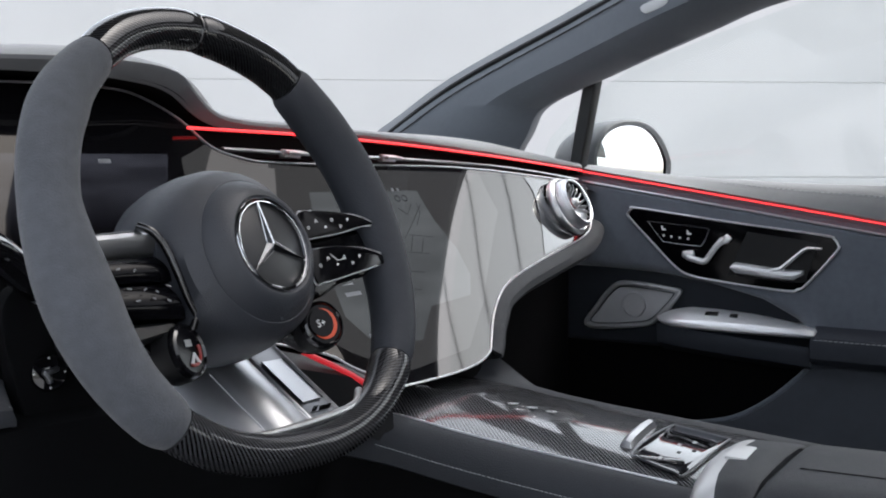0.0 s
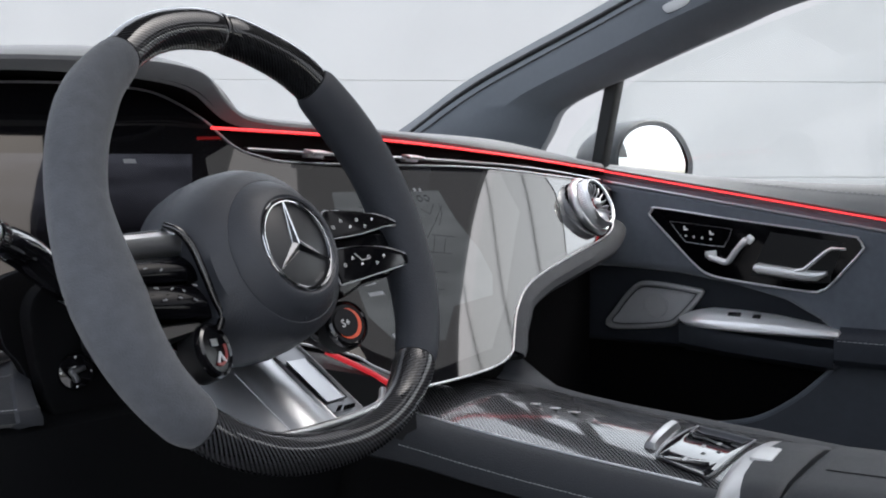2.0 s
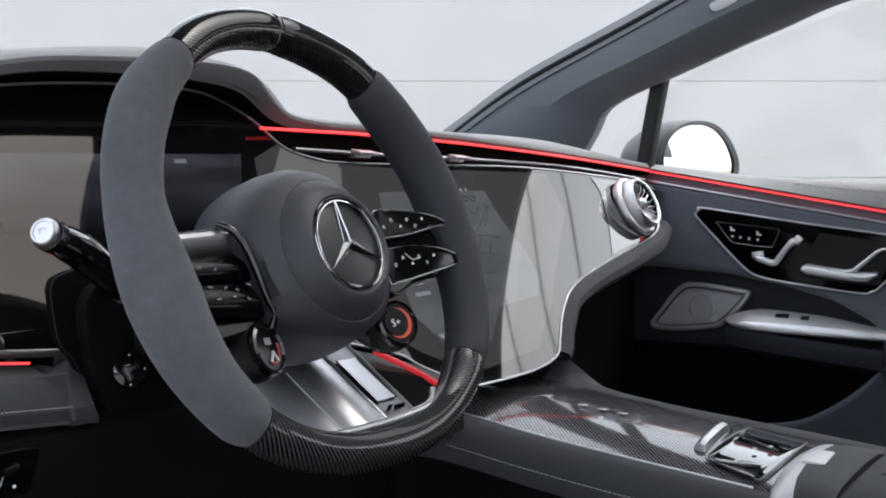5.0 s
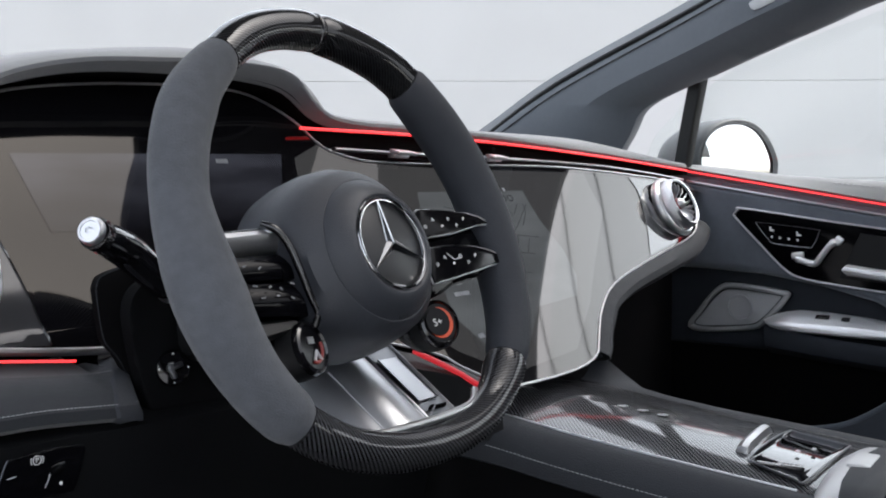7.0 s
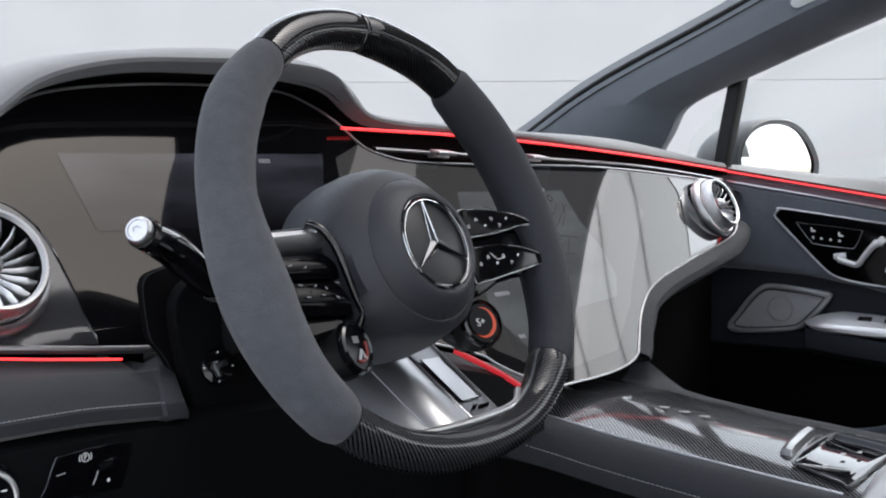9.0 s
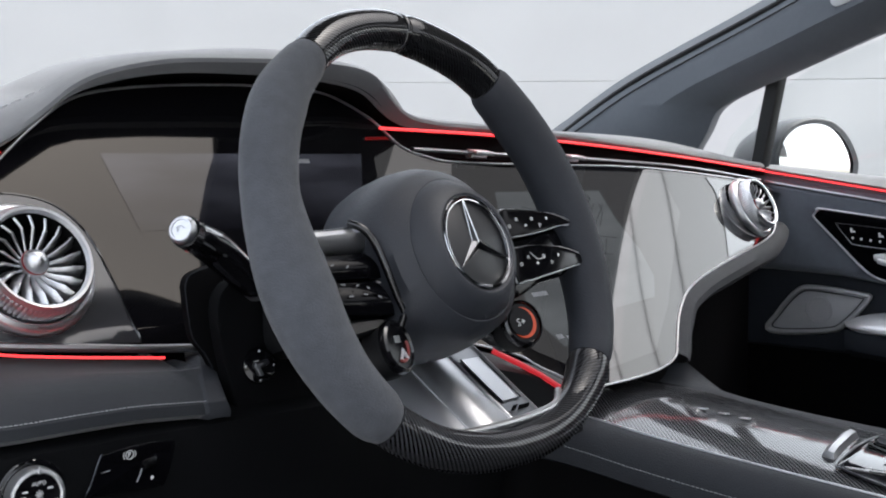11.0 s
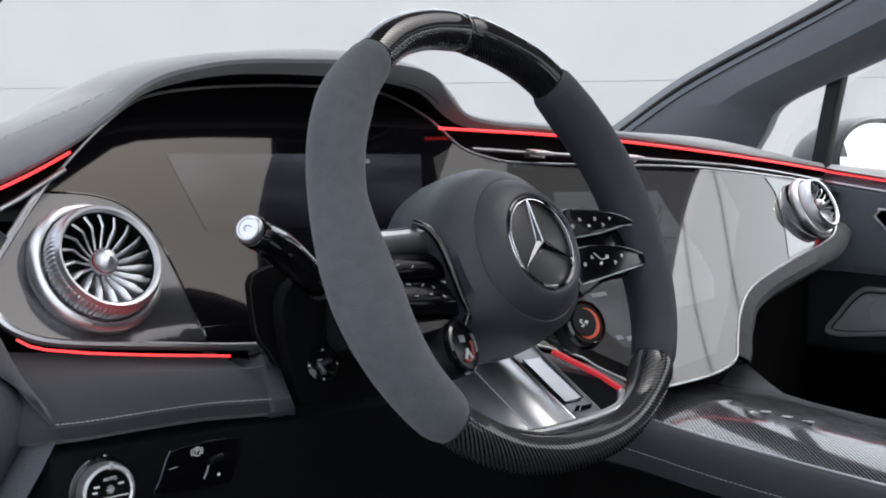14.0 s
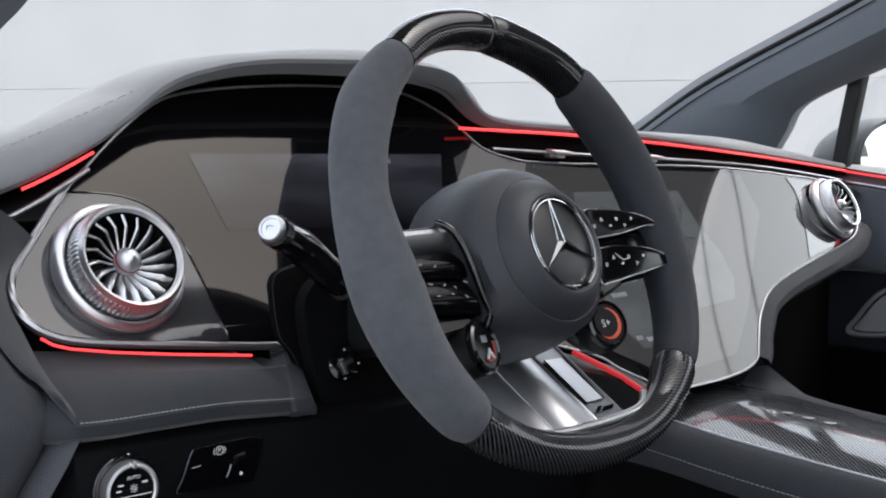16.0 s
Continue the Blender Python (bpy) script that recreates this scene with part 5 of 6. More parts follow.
def oval(w, h, n=48, e=2.15, skew=0.20):
    out = []
    for k in range(n):
        a = 2 * math.pi * k / n
        ca, sa = math.cos(a), math.sin(a)
        r = (abs(ca) ** e + abs(sa) ** e) ** (-1 / e)
        out.append((w * r * ca * (1 - skew * max(0, sa) * max(0, ca)), h * r * sa))
    return out


shell = []
for s, z in ((0.86, 0.0), (0.95, 0.001), (0.99, -0.003), (1.01, -0.012), (1.03, -0.04), (1.03, -0.08), (0.98, -0.12), (0.85, -0.155), (0.55, -0.185), (0.02, -0.195)):
    shell.append([(x * s - 0.02 * (1 - s), y * s, z) for x, y in oval(0.106, 0.090)])
part("housing", loft(shell, True), MIRROR_SHELL, mirror, "dark satin housing")
part("glass", plate(oval(0.087, 0.078), 0.002, 0.0005), MIRROR, mirror, "mirror glass", m=pose(-0.010, -0.002, 0.0015))
part("foot", box(0.12, 0.05, 0.03, 0.01, pose(-0.13, -0.06, -0.05)), PAINT, mirror)

# pillar details on the far side
part("pillar_edge", tube(catmull([(0.805, 1.34, 1.052), (0.803, 1.146, 1.166), (0.793, 0.895, 1.270), (0.772, 0.70, 1.346)], 6), 0.005, 8), PLASTIC, car, "black windscreen edge")
tagm = plate_yz(smooth_ring([(0.724, 1.283), (0.712, 1.291), (0.68, 1.299), (0.672, 1.297), (0.676, 1.286), (0.69, 1.279), (0.714, 1.272)], 3), 0.752, 0.003, 0.001)
part("pillar_tag", tagm, TAG, car, "pale grey plastic tag on the pillar")

# ---- centre console ----
console = thing("centre_console", "sloping centre console with a lacquered carbon fibre top", "centre console", pose(0, 0.45, 0.5))


def at_console(bm):
    bm.transform(Matrix.Translation((0, -0.45, -0.5)))
    return bm


con = catmull([(0.80, 0.732, 0), (0.70, 0.7285, 0), (0.646, 0.725, 0), (0.591, 0.7185, 0), (0.522, 0.712, 0), (0.45, 0.7065, 0), (0.385, 0.702, 0), (0.328, 0.698, 0), (0.25, 0.692, 0)], 5)


def con_height(y):
    return float(np.interp(y, [p.x for p in reversed(con)], [p.y for p in reversed(con)]))


def con_top():
    return loft([[(x, p.x, p.y + 0.007 * (1 - (x / 0.11) ** 2)) for x in np.linspace(-0.11, 0.11, 15)] for p in con if 0.285 < p.x < 0.73], uv=750)


def con_side(sign, flare, a=0, b=7):
    rows = []
    for p in con:
        w = 0.110
        f = flare * max(0.0, (p.x - 0.60)) ** 1.4
        rows.append([(sign * w, p.x, p.y - 0.001), (sign * (w + 0.006), p.x, p.y + 0.0015 + f * 0.3), (sign * (w + 0.020 + f), p.x, p.y - 0.002 + f * 0.4), (sign * (w + 0.036 + f), p.x, p.y - 0.012 + f * 0.3), (sign * (w + 0.045 + f), p.x, p.y - 0.030), (sign * (w + 0.046 + f), p.x, p.y - 0.040), (sign * (w + 0.036 + f), p.x, p.y - 0.045), (sign * (w + 0.022 + f), p.x, p.y - 0.11), (sign * (w + 0.02), p.x, p.y - 0.25), (sign * (w + 0.01), p.x, 0.32)][a:b])
    return loft(rows)


part("carbon_top", at_console(con_top()), CARBON, console, "glossy carbon fibre weave")
part("side_pad", at_console(con_side(-1, 0.15)), CONSOLE_LEATHER, console, "dark leather side with stitching")
# same side carried down, its shade put in as black
part("shaded_lower_side", at_console(con_side(-1, 0.15, 6, 10)), BLACK, console, "lower side blackened for the shade beside the seat")


def right_flank():
    """The right side sweeps up into the roll under the display."""
    rows = []
    for y in [float(v) for v in np.concatenate([np.linspace(0.694, 0.58, 16), np.linspace(0.56, 0.25, 12)])]:
        z0 = con_height(y) - 0.001
        z1 = float(np.interp(y, (0.25, 0.32, 0.40, 0.456, 0.508, 0.586, 0.620, 0.651, 0.675, 0.694, 0.715), (0.684, 0.688, 0.690, 0.691, 0.689, 0.697, 0.711, 0.730, 0.748, 0.762, 0.776)))
        up = max(0.0, z1 - z0)
        xo = float(np.interp(y, (0.25, 0.60, 0.66, 0.694), (0.160, 0.160, 0.155, 0.146)))
        row = [(0.110, y, z0)]
        for u in (0.08, 0.3, 0.55, 0.75, 0.9, 1.0):
            row.append((0.110 + (xo - 0.110) * u, y, z0 + (z1 - z0) * u ** 3 + 0.002 * math.sin(math.pi * u)))
        row += [(xo + 0.006, y, z1 - 0.006), (xo + 0.007, y, z1 - 0.022), (xo, y, z1 - 0.09), (0.150, y, 0.32)]
        rows.append(row)
    return loft(rows)


part("side_pad", at_console(right_flank()), CONSOLE_LEATHER, console, "dark leather side")
part("stitching", at_console(stitches([(-0.1535, p.x, p.y - 0.0235) for p in con[::3]], 0.0048, 0.00045, (-0.001, 0, 0))), THREAD, console, "pale grey stitching")
part("edge_strip", at_console(tube([(-0.1105, p.x, p.y + 0.0005) for p in con if p.x > 0.33], 0.0013, 6)), SATIN, console, "thin bright edge")
part("emblem", at_console(join(*[box(0.007, 0.020, 0.0008, 0.0003, pose(0.012 + 0.002 * k, 0.585 - 0.024 * k, con_height(0.585 - 0.024 * k) + 0.0074, -7, 0, -24)) for k in range(3)])), SWITCH_SILVER, console, "small plain silver emblem")

# touch pad and its frame
pad_ring = [(-0.074, 0.395), (-0.080, 0.385), (-0.092, 0.350), (-0.086, 0.338), (0.040, 0.338), (0.053, 0.346), (0.064, 0.398), (0.056, 0.407), (-0.062, 0.403)]
ring = smooth_ring(pad_ring, 4)
slope = math.atan((con_height(0.41) - con_height(0.335)) / 0.075)


def on_con(x, y, up=0.0):
    return Vector((x, y, con_height(y) + 0.007 * (1 - (x / 0.11) ** 2) + up))


touch = thing("touch_pad", "glossy touch pad in a thin dark frame on the console", "touch pad", pose(0, 0.37, 0.70))


def at_touch(bm):
    bm.transform(Matrix.Translation((0, -0.37, -0.70)))
    return bm


bm = plate(ring, 0.004, 0.001)
for v in bm.verts:
    v.co = on_con(v.co.x, v.co.y, v.co.z - 0.001)
part("face", at_touch(bm), GLOSS, touch, "glossy dark face")
part("frame", at_touch(tube([on_con(x, y, 0.003) for x, y in ring], 0.0013, 8, closed=True)), GUNMETAL, touch, "thin dark silver frame")
bm = plate(smooth_ring([(-0.066, 0.352), (-0.076, 0.387), (-0.070, 0.390), (-0.058, 0.355)], 3), 0.003, 0.0005)
for v in bm.verts:
    v.co = on_con(v.co.x, v.co.y, v.co.z + 0.0015)
part("fingerprint_key", at_touch(bm), GLOSS, touch, "black start key")
for x, y, w in ((-0.068, 0.372, 0.004), (-0.02, 0.37, 0.004), (0.0, 0.36, 0.004)):
    bm = plate([(x - w, y - 0.002), (x + w, y - 0.002), (x + w, y + 0.002), (x - w, y + 0.002)], 0.0005)
    for v in bm.verts:
        v.co = on_con(v.co.x, v.co.y, v.co.z + 0.0046)
    part("mark", at_touch(bm), TAG, touch, "small pale mark")

# silver bar switch ahead of the pad
bar = thing("console_bar", "satin silver roller bar on the carbon console", "switch", pose(0, 0.42, 0.706))
bar_rows = []
for x, h in ((-0.050, 0.002), (-0.047, 0.007), (-0.03, 0.009), (0.03, 0.009), (0.05, 0.008), (0.055, 0.002)):
    y = 0.417 + 0.012 * (x + 0.05) / 0.1
    z = on_con(x, y).z - 0.706
    bar_rows.append([(x, y - 0.42 + 0.007, z - 0.002), (x, y - 0.42 + 0.006, z + 0.6 * h), (x, y - 0.42 + 0.001, z + h), (x, y - 0.42 - 0.005, z + 0.75 * h), (x, y - 0.42 - 0.008, z - 0.002)])
part("bar", loft(bar_rows, True, True), BRUSHED, bar)

# lidded box and armrest
lid = thing("storage_box", "grey leather lidded storage box with a silver front band", "storage box", pose(0, 0.28, 0.69))
lid_y = ((0.336, 0.688), (0.3355, 0.699), (0.331, 0.7075), (0.322, 0.7115), (0.312, 0.713), (0.29, 0.714), (0.272, 0.714), (0.266, 0.710), (0.263, 0.68))
XS = (-0.155, -0.152, -0.145, -0.13, -0.10, -0.05, 0.0, 0.05, 0.09, 0.105, 0.11, 0.112)
DROP = (0.10, 0.03, 0.012, 0.004, 0.0, 0.0, 0.0, 0.002, 0.012, 0.019, 0.03, 0.1)


def lid_rows(y0, y1):
    rows = []
    for y, z in lid_y:
        if y1 <= y <= y0:
            rows.append([(x, y - 0.28 - 0.02 * (x / 0.15) ** 2 * (1 if y > 0.3 else 0.3), z - 0.69 - d) for x, d in zip(XS, DROP)])
    return loft(rows)


part("band", lid_rows(0.34, 0.311), SILVER_PAINT, lid, "satin silver front band")
part("cover", lid_rows(0.313, 0.2), LEATHER_GREY, lid, "grey leather cover")
part("latch", box(0.052, 0.022, 0.006, 0.0025, pose(-0.020, 0.0255, 0.0225, 2, 0, 4)), SILVER_PAINT, lid, "silver latch button")
rest = thing("armrest", "grey leather console armrest behind the lid", "armrest", pose(0, 0.1, 0.69))
rest_rows = []
for y, z in ((0.2615, 0.66), (0.2612, 0.704), (0.2585, 0.711), (0.252, 0.7155), (0.238, 0.717), (0.1, 0.720), (-0.1, 0.722), (-0.3, 0.720), (-0.32, 0.66)):
    rest_rows.append([(x, y - 0.1, z - 0.69 - d) for x, d in zip(XS, DROP)])
part("cushion", loft(rest_rows), LEATHER_GREY, rest, "grey leather cushion")
part("seam", tube([(-0.06, y - 0.1, 0.7165 + 0.02 * (0.238 - y) - 0.69 + 0.0012) for y in np.linspace(0.238, 0.06, 7)], 0.0006, 5), PLASTIC, rest, "sewn seam along the cushion")

# seats, out of sight but for their reflections
def seat(x, label):
    s = thing("front_seat", label, "car seat", pose(x, -0.25, 0.35), group="front seats")
    part("cushion", box(0.50, 0.50, 0.20, 0.06, pose(0, 0.05, 0.12), 4), LEATHER, s, "black leather cushion")
    part("backrest", box(0.50, 0.16, 0.62, 0.06, pose(0, -0.30, 0.50, -14, 0, 0), 4), LEATHER, s, "black leather backrest")
    part("headrest", box(0.28, 0.10, 0.20, 0.045, pose(0, -0.40, 0.90, -10, 0, 0), 4), LEATHER, s, "black leather headrest")


seat(0.44, "black leather passenger seat beside the console")


seat(-0.44, "black leather driver seat behind the wheel")

# ---- steering wheel ----
RAKE = 22.5
wheel = thing("steering_wheel", "flat-bottomed steering wheel in suede, leather and carbon fibre", "steering wheel", pose(-0.4539, 0.5728, 0.9432, 90 - RAKE, 0, 0) @ Matrix.Scale(1.035, 4))


def rim_point(deg, a=0.168, top=0.172, bot=0.165, e=2.3):
    c, s = math.cos(radians(deg)), math.sin(radians(deg))
    if s >= 0:
        return Vector((a * c, top * s, 0))
    r = (abs(c) ** e + abs(s) ** e) ** (-1 / e)
    return Vector((a * r * c, bot * r * s, 0))


# thickness of the rim by its angle: full grips, slimmer carbon arches
RIM_AT = (-55, -43, -34, -24, -10, 4, 40, 50, 54, 70, 90, 104, 124, 127, 136, 147, 158, 171, 178, 187, 195, 205, 215, 226, 231, 245, 305)
RIM_R = (0.0150, 0.0182, 0.0190, 0.0202, 0.0218, 0.0224, 0.0220, 0.0206, 0.0176, 0.0168, 0.0162, 0.0156, 0.0150, 0.0162, 0.0182, 0.0206, 0.0200, 0.0196, 0.0214, 0.0238, 0.0246, 0.0228, 0.0208, 0.0194, 0.0158, 0.0148, 0.0150)


def rim_section(d0, d1, grow=0.0, uv=None, n=None):
    n = n or max(6, int(abs(d1 - d0) / 2.0))
    rows = []
    for i in range(n + 1):
        d = d0 + (d1 - d0) * i / n
        p, q = rim_point(d - 0.5), rim_point(d + 0.5)
        c = rim_point(d)
        t = (q - p).normalized()
        out = Vector((t.y, -t.x, 0))
        w = (d + 55) % 360 - 55
        ends = min(i, n - i)
        g = grow - (0.0014 if ends == 0 else 0.0003 if ends == 1 else 0.0)
        r = float(np.interp(w, RIM_AT, RIM_R)) + g
        # the grips thicken inwards, the slim bottom keeps a flat ledge towards the driver
        shift = -0.55 * max(0.0, r - 0.0195) + 0.0035 * math.exp(-((w - 57) / 11) ** 2) - 0.0025 * math.exp(-((w - 130) / 10) ** 2)
        ring = []
        for k in range(32):
            a = 2 * math.pi * k / 32
            ring.append(c + out * (r * math.cos(a) + shift) + Vector((0, 0, r * 0.98 * math.sin(a))))
        rows.append(ring)
    bm = loft(rows, True, True, uv)
    bm.transform(pose(0.0033, 0.003, 0, 0, 0, -2.5))
    return bm


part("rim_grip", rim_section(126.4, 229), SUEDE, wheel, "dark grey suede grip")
part("rim_grip", rim_section(-40.5, 52), SHADED_GRIP_LEATHER, wheel, "grained leather grip, darkened for the shaded side")
part("rim_top", rim_section(52.4, 86.5, 0.0003, 1150), CARBON_RIM, wheel, "glossy carbon fibre arch")
part("rim_top", rim_section(88.6, 126, 0.0003, 1150), CARBON_RIM, wheel, "glossy carbon fibre arch")
part("rim_mark", rim_section(86.6, 88.5, -0.0004), GLOSS, wheel, "black marker band")
part("rim_bottom", rim_section(229.4, 319.1, 0.0003, 1000), CARBON_FOOT, wheel, "carbon fibre flat bottom")
for side in (-1, 1):
    pts = []
    for d in np.linspace(-35, 48, 60):
        p = rim_point(d)
        pts.append(Vector((side * (p.x * 0.905), p.y * 0.905, 0.0035)))
    part("rim_stitching", stitches(pts[::2], 0.004, 0.0006), LEATHER, wheel, "dark seam stitching", m=pose(0.0033, 0.003, 0, 0, 0, -2.5))

hub_prof = [(0.0, 0.0225), (0.0365, 0.0225), (0.0372, 0.0270), (0.039, 0.0280), (0.043, 0.0268), (0.0485, 0.0215), (0.0555, 0.0140), (0.0558, 0.0130), (0.0566, 0.0130), (0.057, 0.0126), (0.0665, 0.0045), (0.0730, -0.008), (0.0765, -0.025), (0.0775, -0.045), (0.076, -0.058), (0.066, -0.066)]
hub_bm = revolve(hub_prof, 72, False)
for v in hub_bm.verts:
    if v.co.y < 0:
        v.co.y *= 1 - 0.09 * min(1.0, max(0.0, (0.012 - v.co.z) / 0.02))
    v.co.x *= 1 + 0.07 * min(1.0, max(0.0, (0.012 - v.co.z) / 0.02))
    # flattened where the driver's-side spoke meets it
    if -0.060 < v.co.y - 0.013 < 0.022:
        v.co.x = max(v.co.x, float(np.interp(v.co.y - 0.013, (-0.058, -0.049, -0.037, -0.018, 0.0, 0.013, 0.0205), (-0.067, -0.063, -0.0655, -0.070, -0.0735, -0.079, -0.088))))
hub = part("hub", hub_bm, HUB, wheel, "round dark hub cover", m=pose(0, -0.013, 0))
part("emblem_plate", revolve([(0.0365, 0.0228), (0.033, 0.0252), (0.0, 0.0254)], 48, False), EMBLEM_BLACK, hub, "black emblem disc")
part("emblem_ring", revolve([(0.0366, 0.0245), (0.0366, 0.0272), (0.0356, 0.0284), (0.0344, 0.0278), (0.0334, 0.0256)], 64, False), RING_CHROME, hub, "dark chrome emblem ring")
part("ring_edge", revolve([(0.0342, 0.0275), (0.0340, 0.0280), (0.0336, 0.0279), (0.0334, 0.0268)], 64, False), CHROME, hub, "thin bright inner edge")
part("ring_edge", revolve([(0.0368, 0.0268), (0.0368, 0.0278), (0.0365, 0.0281), (0.0363, 0.0276)], 64, False), CHROME, hub, "thin bright outer edge")
arms = None
for k in range(3):
    a = radians(90 + 120 * k + 4)
    d, s = Vector((math.cos(a), math.sin(a), 0)), Vector((-math.sin(a), math.cos(a), 0))
    z0, z1 = 0.0256, 0.0282
    bm = bmesh.new()
    v = [bm.verts.new(p) for p in (d * 0.034 + Vector((0, 0, z0 + 0.0018)), s * 0.0040 + d * 0.0023 + Vector((0, 0, z0)), Vector((0, 0, z1)), -s * 0.0040 + d * 0.0023 + Vector((0, 0, z0)))]
    bm.faces.new((v[0], v[1], v[2])), bm.faces.new((v[0], v[2], v[3])), bm.faces.new((v[0], v[3], v[1]))
    arms = bm if arms is None else join(arms, bm)
    part("emblem_ridge", tube([d * 0.0335 + Vector((0, 0, z0 + 0.0019)), d * 0.016 + Vector((0, 0, 0.5 * (z0 + 0.0018 + z1) + 0.0001)), Vector((0, 0, z1 + 0.0001))], 0.00045, 6), CHROME, hub, "bright chrome ridge")
    part("emblem_ridge", tube([d * 0.0335 + Vector((0, 0, z0 + 0.0012)), s * 0.0042 + d * 0.0024 + Vector((0, 0, z0 + 0.0002))], 0.00035, 6), CHROME, hub)
part("emblem_shape", arms, DARK_CHROME, hub, "plain three-armed chrome shape", smooth=False)
part("hub_mark", box(0.022, 0.0035, 0.0006, 0.0002, pose(0.006, -0.0525, 0.0158, 35, 0, 6)), HUB, hub, "faint embossed mark")
part("hub_collar", revolve([(0.050, -0.05), (0.048, -0.09), (0.06, -0.13)], 40, False), PLASTIC, wheel, m=pose(0, -0.01, 0))

# spokes with their blades, both sides
UP = [(0.058, 0.014), (0.070, 0.0165), (0.093, 0.0150), (0.120, 0.0125), (0.140, 0.0075), (0.1525, 0.0015), (0.136, 0.0005), (0.100, -0.0045), (0.062, -0.0065), (0.056, -0.006)]
LOW = [(0.055, -0.018), (0.066, -0.0160), (0.090, -0.0155), (0.122, -0.0180), (0.148, -0.0255), (0.162, -0.0335), (0.146, -0.0350), (0.106, -0.0395), (0.062, -0.0440), (0.054, -0.042)]
for side in (-1, 1):
    mir = Matrix.Diagonal((side, 1, 1, 1))
    for outline, n in ((UP, "blade_switch"), (LOW, "blade_switch")) if side > 0 else ():
        ring = smooth_ring(outline, 4)
        bm = plate(ring, 0.006, 0.0012)
        bm.transform(pose(0, 0, 0.007))
        b = part(n, bm, SPOKE_GLOSS, wheel, "gloss black blade with touch buttons")
        edge = [Vector((x, y, 0.0105)) for x, y in ring]
        part("edge", tube(edge, 0.0010, 6, closed=True, up=(0, 0, 1)), BRUSHED, b, "thin silver edge")
        tipline = [Vector((x, y, 0.0105)) for x, y in ring[12:24]]
        part("tip", tube(tipline, [0.0010 + 0.0012 * math.sin(math.pi * i / (len(tipline) - 1)) for i in range(len(tipline))], 8, up=(0, 0, 1)), SATIN, b, "satin silver tip")
        oy = 0.004 if outline is UP else -0.028
        for k, x in enumerate((0.064, 0.076, 0.086, 0.097, 0.106, 0.118)):
            y = oy + (0.0035 if k % 2 else -0.002) - (0.02 if outline is LOW else 0.01) * (x - 0.06)
            if k % 3 == 0:
                bm = revolve([(0.0016, 0.0), (0.0016, 0.0003), (0.0011, 0.0003), (0.0011, 0.0)], 14, False)
            elif k % 3 == 1:
                bm = tube([(-0.0016, -0.0014, 0), (0.0, 0.0014, 0.0002), (0.0016, -0.0014, 0)], 0.0004, 5)
            else:
                bm = plate([(-0.0016, -0.0009), (0.0016, -0.0009), (0.0009, 0.0009), (-0.0009, 0.0009)], 0.0003)
            part("mark", bm, WHITE, b, "small white symbol", m=pose(x, y, 0.0131, 0, 0, 8 * k))
        if outline is LOW:
            part("mark", tube([(0.080, -0.0215, 0.0133), (0.0875, -0.0275, 0.0133), (0.0985, -0.0265, 0.0133)], 0.0004, 5), WHITE, b, "white slider line")
    if side < 0:
        # the driver's-side spoke: two gloss blades stacked under a satin shoulder, close to the hub
        pan = smooth_ring([(-0.066, 0.0135), (-0.090, 0.0165), (-0.124, 0.0150), (-0.150, 0.008), (-0.150, -0.045), (-0.132, -0.058), (-0.100, -0.056), (-0.064, -0.052)], 4)
        sp = part("switch_panel", plate(pan, 0.010, 0.003, pose(0, 0, -0.034), 3), SPOKE_GLOSS, wheel, "gloss black spoke with touch buttons")

        def blade_face(top, low, z, bow):
            """A blade between two edges, bowed towards the driver and falling back to the rim."""
            rows = []
            for u in np.linspace(0, 1, 9):
                x = -0.069 - 0.081 * u
                a, b = float(np.interp(u, (0, 0.6, 1), top)), float(np.interp(u, (0, 0.6, 1), low))
                rows.append([(x - 0.006 * (1 - v), a + (b - a) * v, z - 0.010 * u * u + bow * math.sin(math.pi * (0.12 + 0.8 * v)) - 0.004 * (1 - v)) for v in np.linspace(0, 1, 9)])
            bm = loft(rows)
            made = bmesh.ops.extrude_edge_only(bm, edges=[e for e in bm.edges if e.is_boundary])
            for v in [g for g in made["geom"] if isinstance(g, bmesh.types.BMVert)]:
                v.co.z -= 0.012
            return bm
        up_key = part("upper_blade", blade_face((-0.0015, -0.0005, -0.002), (-0.0215, -0.0185, -0.018), -0.014, 0.006), SPOKE_GLOSS, sp, "gloss black blade with touch buttons")
        low_key = part("lower_blade", blade_face((-0.0235, -0.0200, -0.0195), (-0.0500, -0.0440, -0.040), -0.012, 0.007), SPOKE_GLOSS, sp, "gloss black blade with touch buttons")
        rows = []
        for u in np.linspace(0, 1, 9):
            x = -0.082 - 0.070 * u
            rows.append([(x, 0.0175 - 0.001 * u, -0.022 - 0.006 * u), (x + 0.001, 0.0165, -0.0125 - 0.006 * u), (x + 0.004, 0.0125, -0.0085 - 0.008 * u), (x + 0.008, 0.006, -0.0105 - 0.008 * u), (x + 0.010, 0.0005, -0.016 - 0.008 * u), (x + 0.010, -0.001, -0.024)])
        part("shoulder", loft(rows), SPOKE_METAL, sp, "satin grey upper shoulder")
        part("shoulder_edge", tube([(-0.082 - 0.070 * u, 0.0178 - 0.001 * u, -0.0130 - 0.006 * u) for u in np.linspace(0, 1, 7)], 0.0006, 6), DARK_CHROME, sp, "thin bright upper edge")
        part("rim_tab", tube(catmull([(-0.138, 0.008, -0.013), (-0.137, -0.006, -0.011), (-0.136, -0.022, -0.010), (-0.134, -0.036, -0.010)], 4), 0.0034, 8), BRUSHED, sp, "small satin tab at the grip")
        rows = []
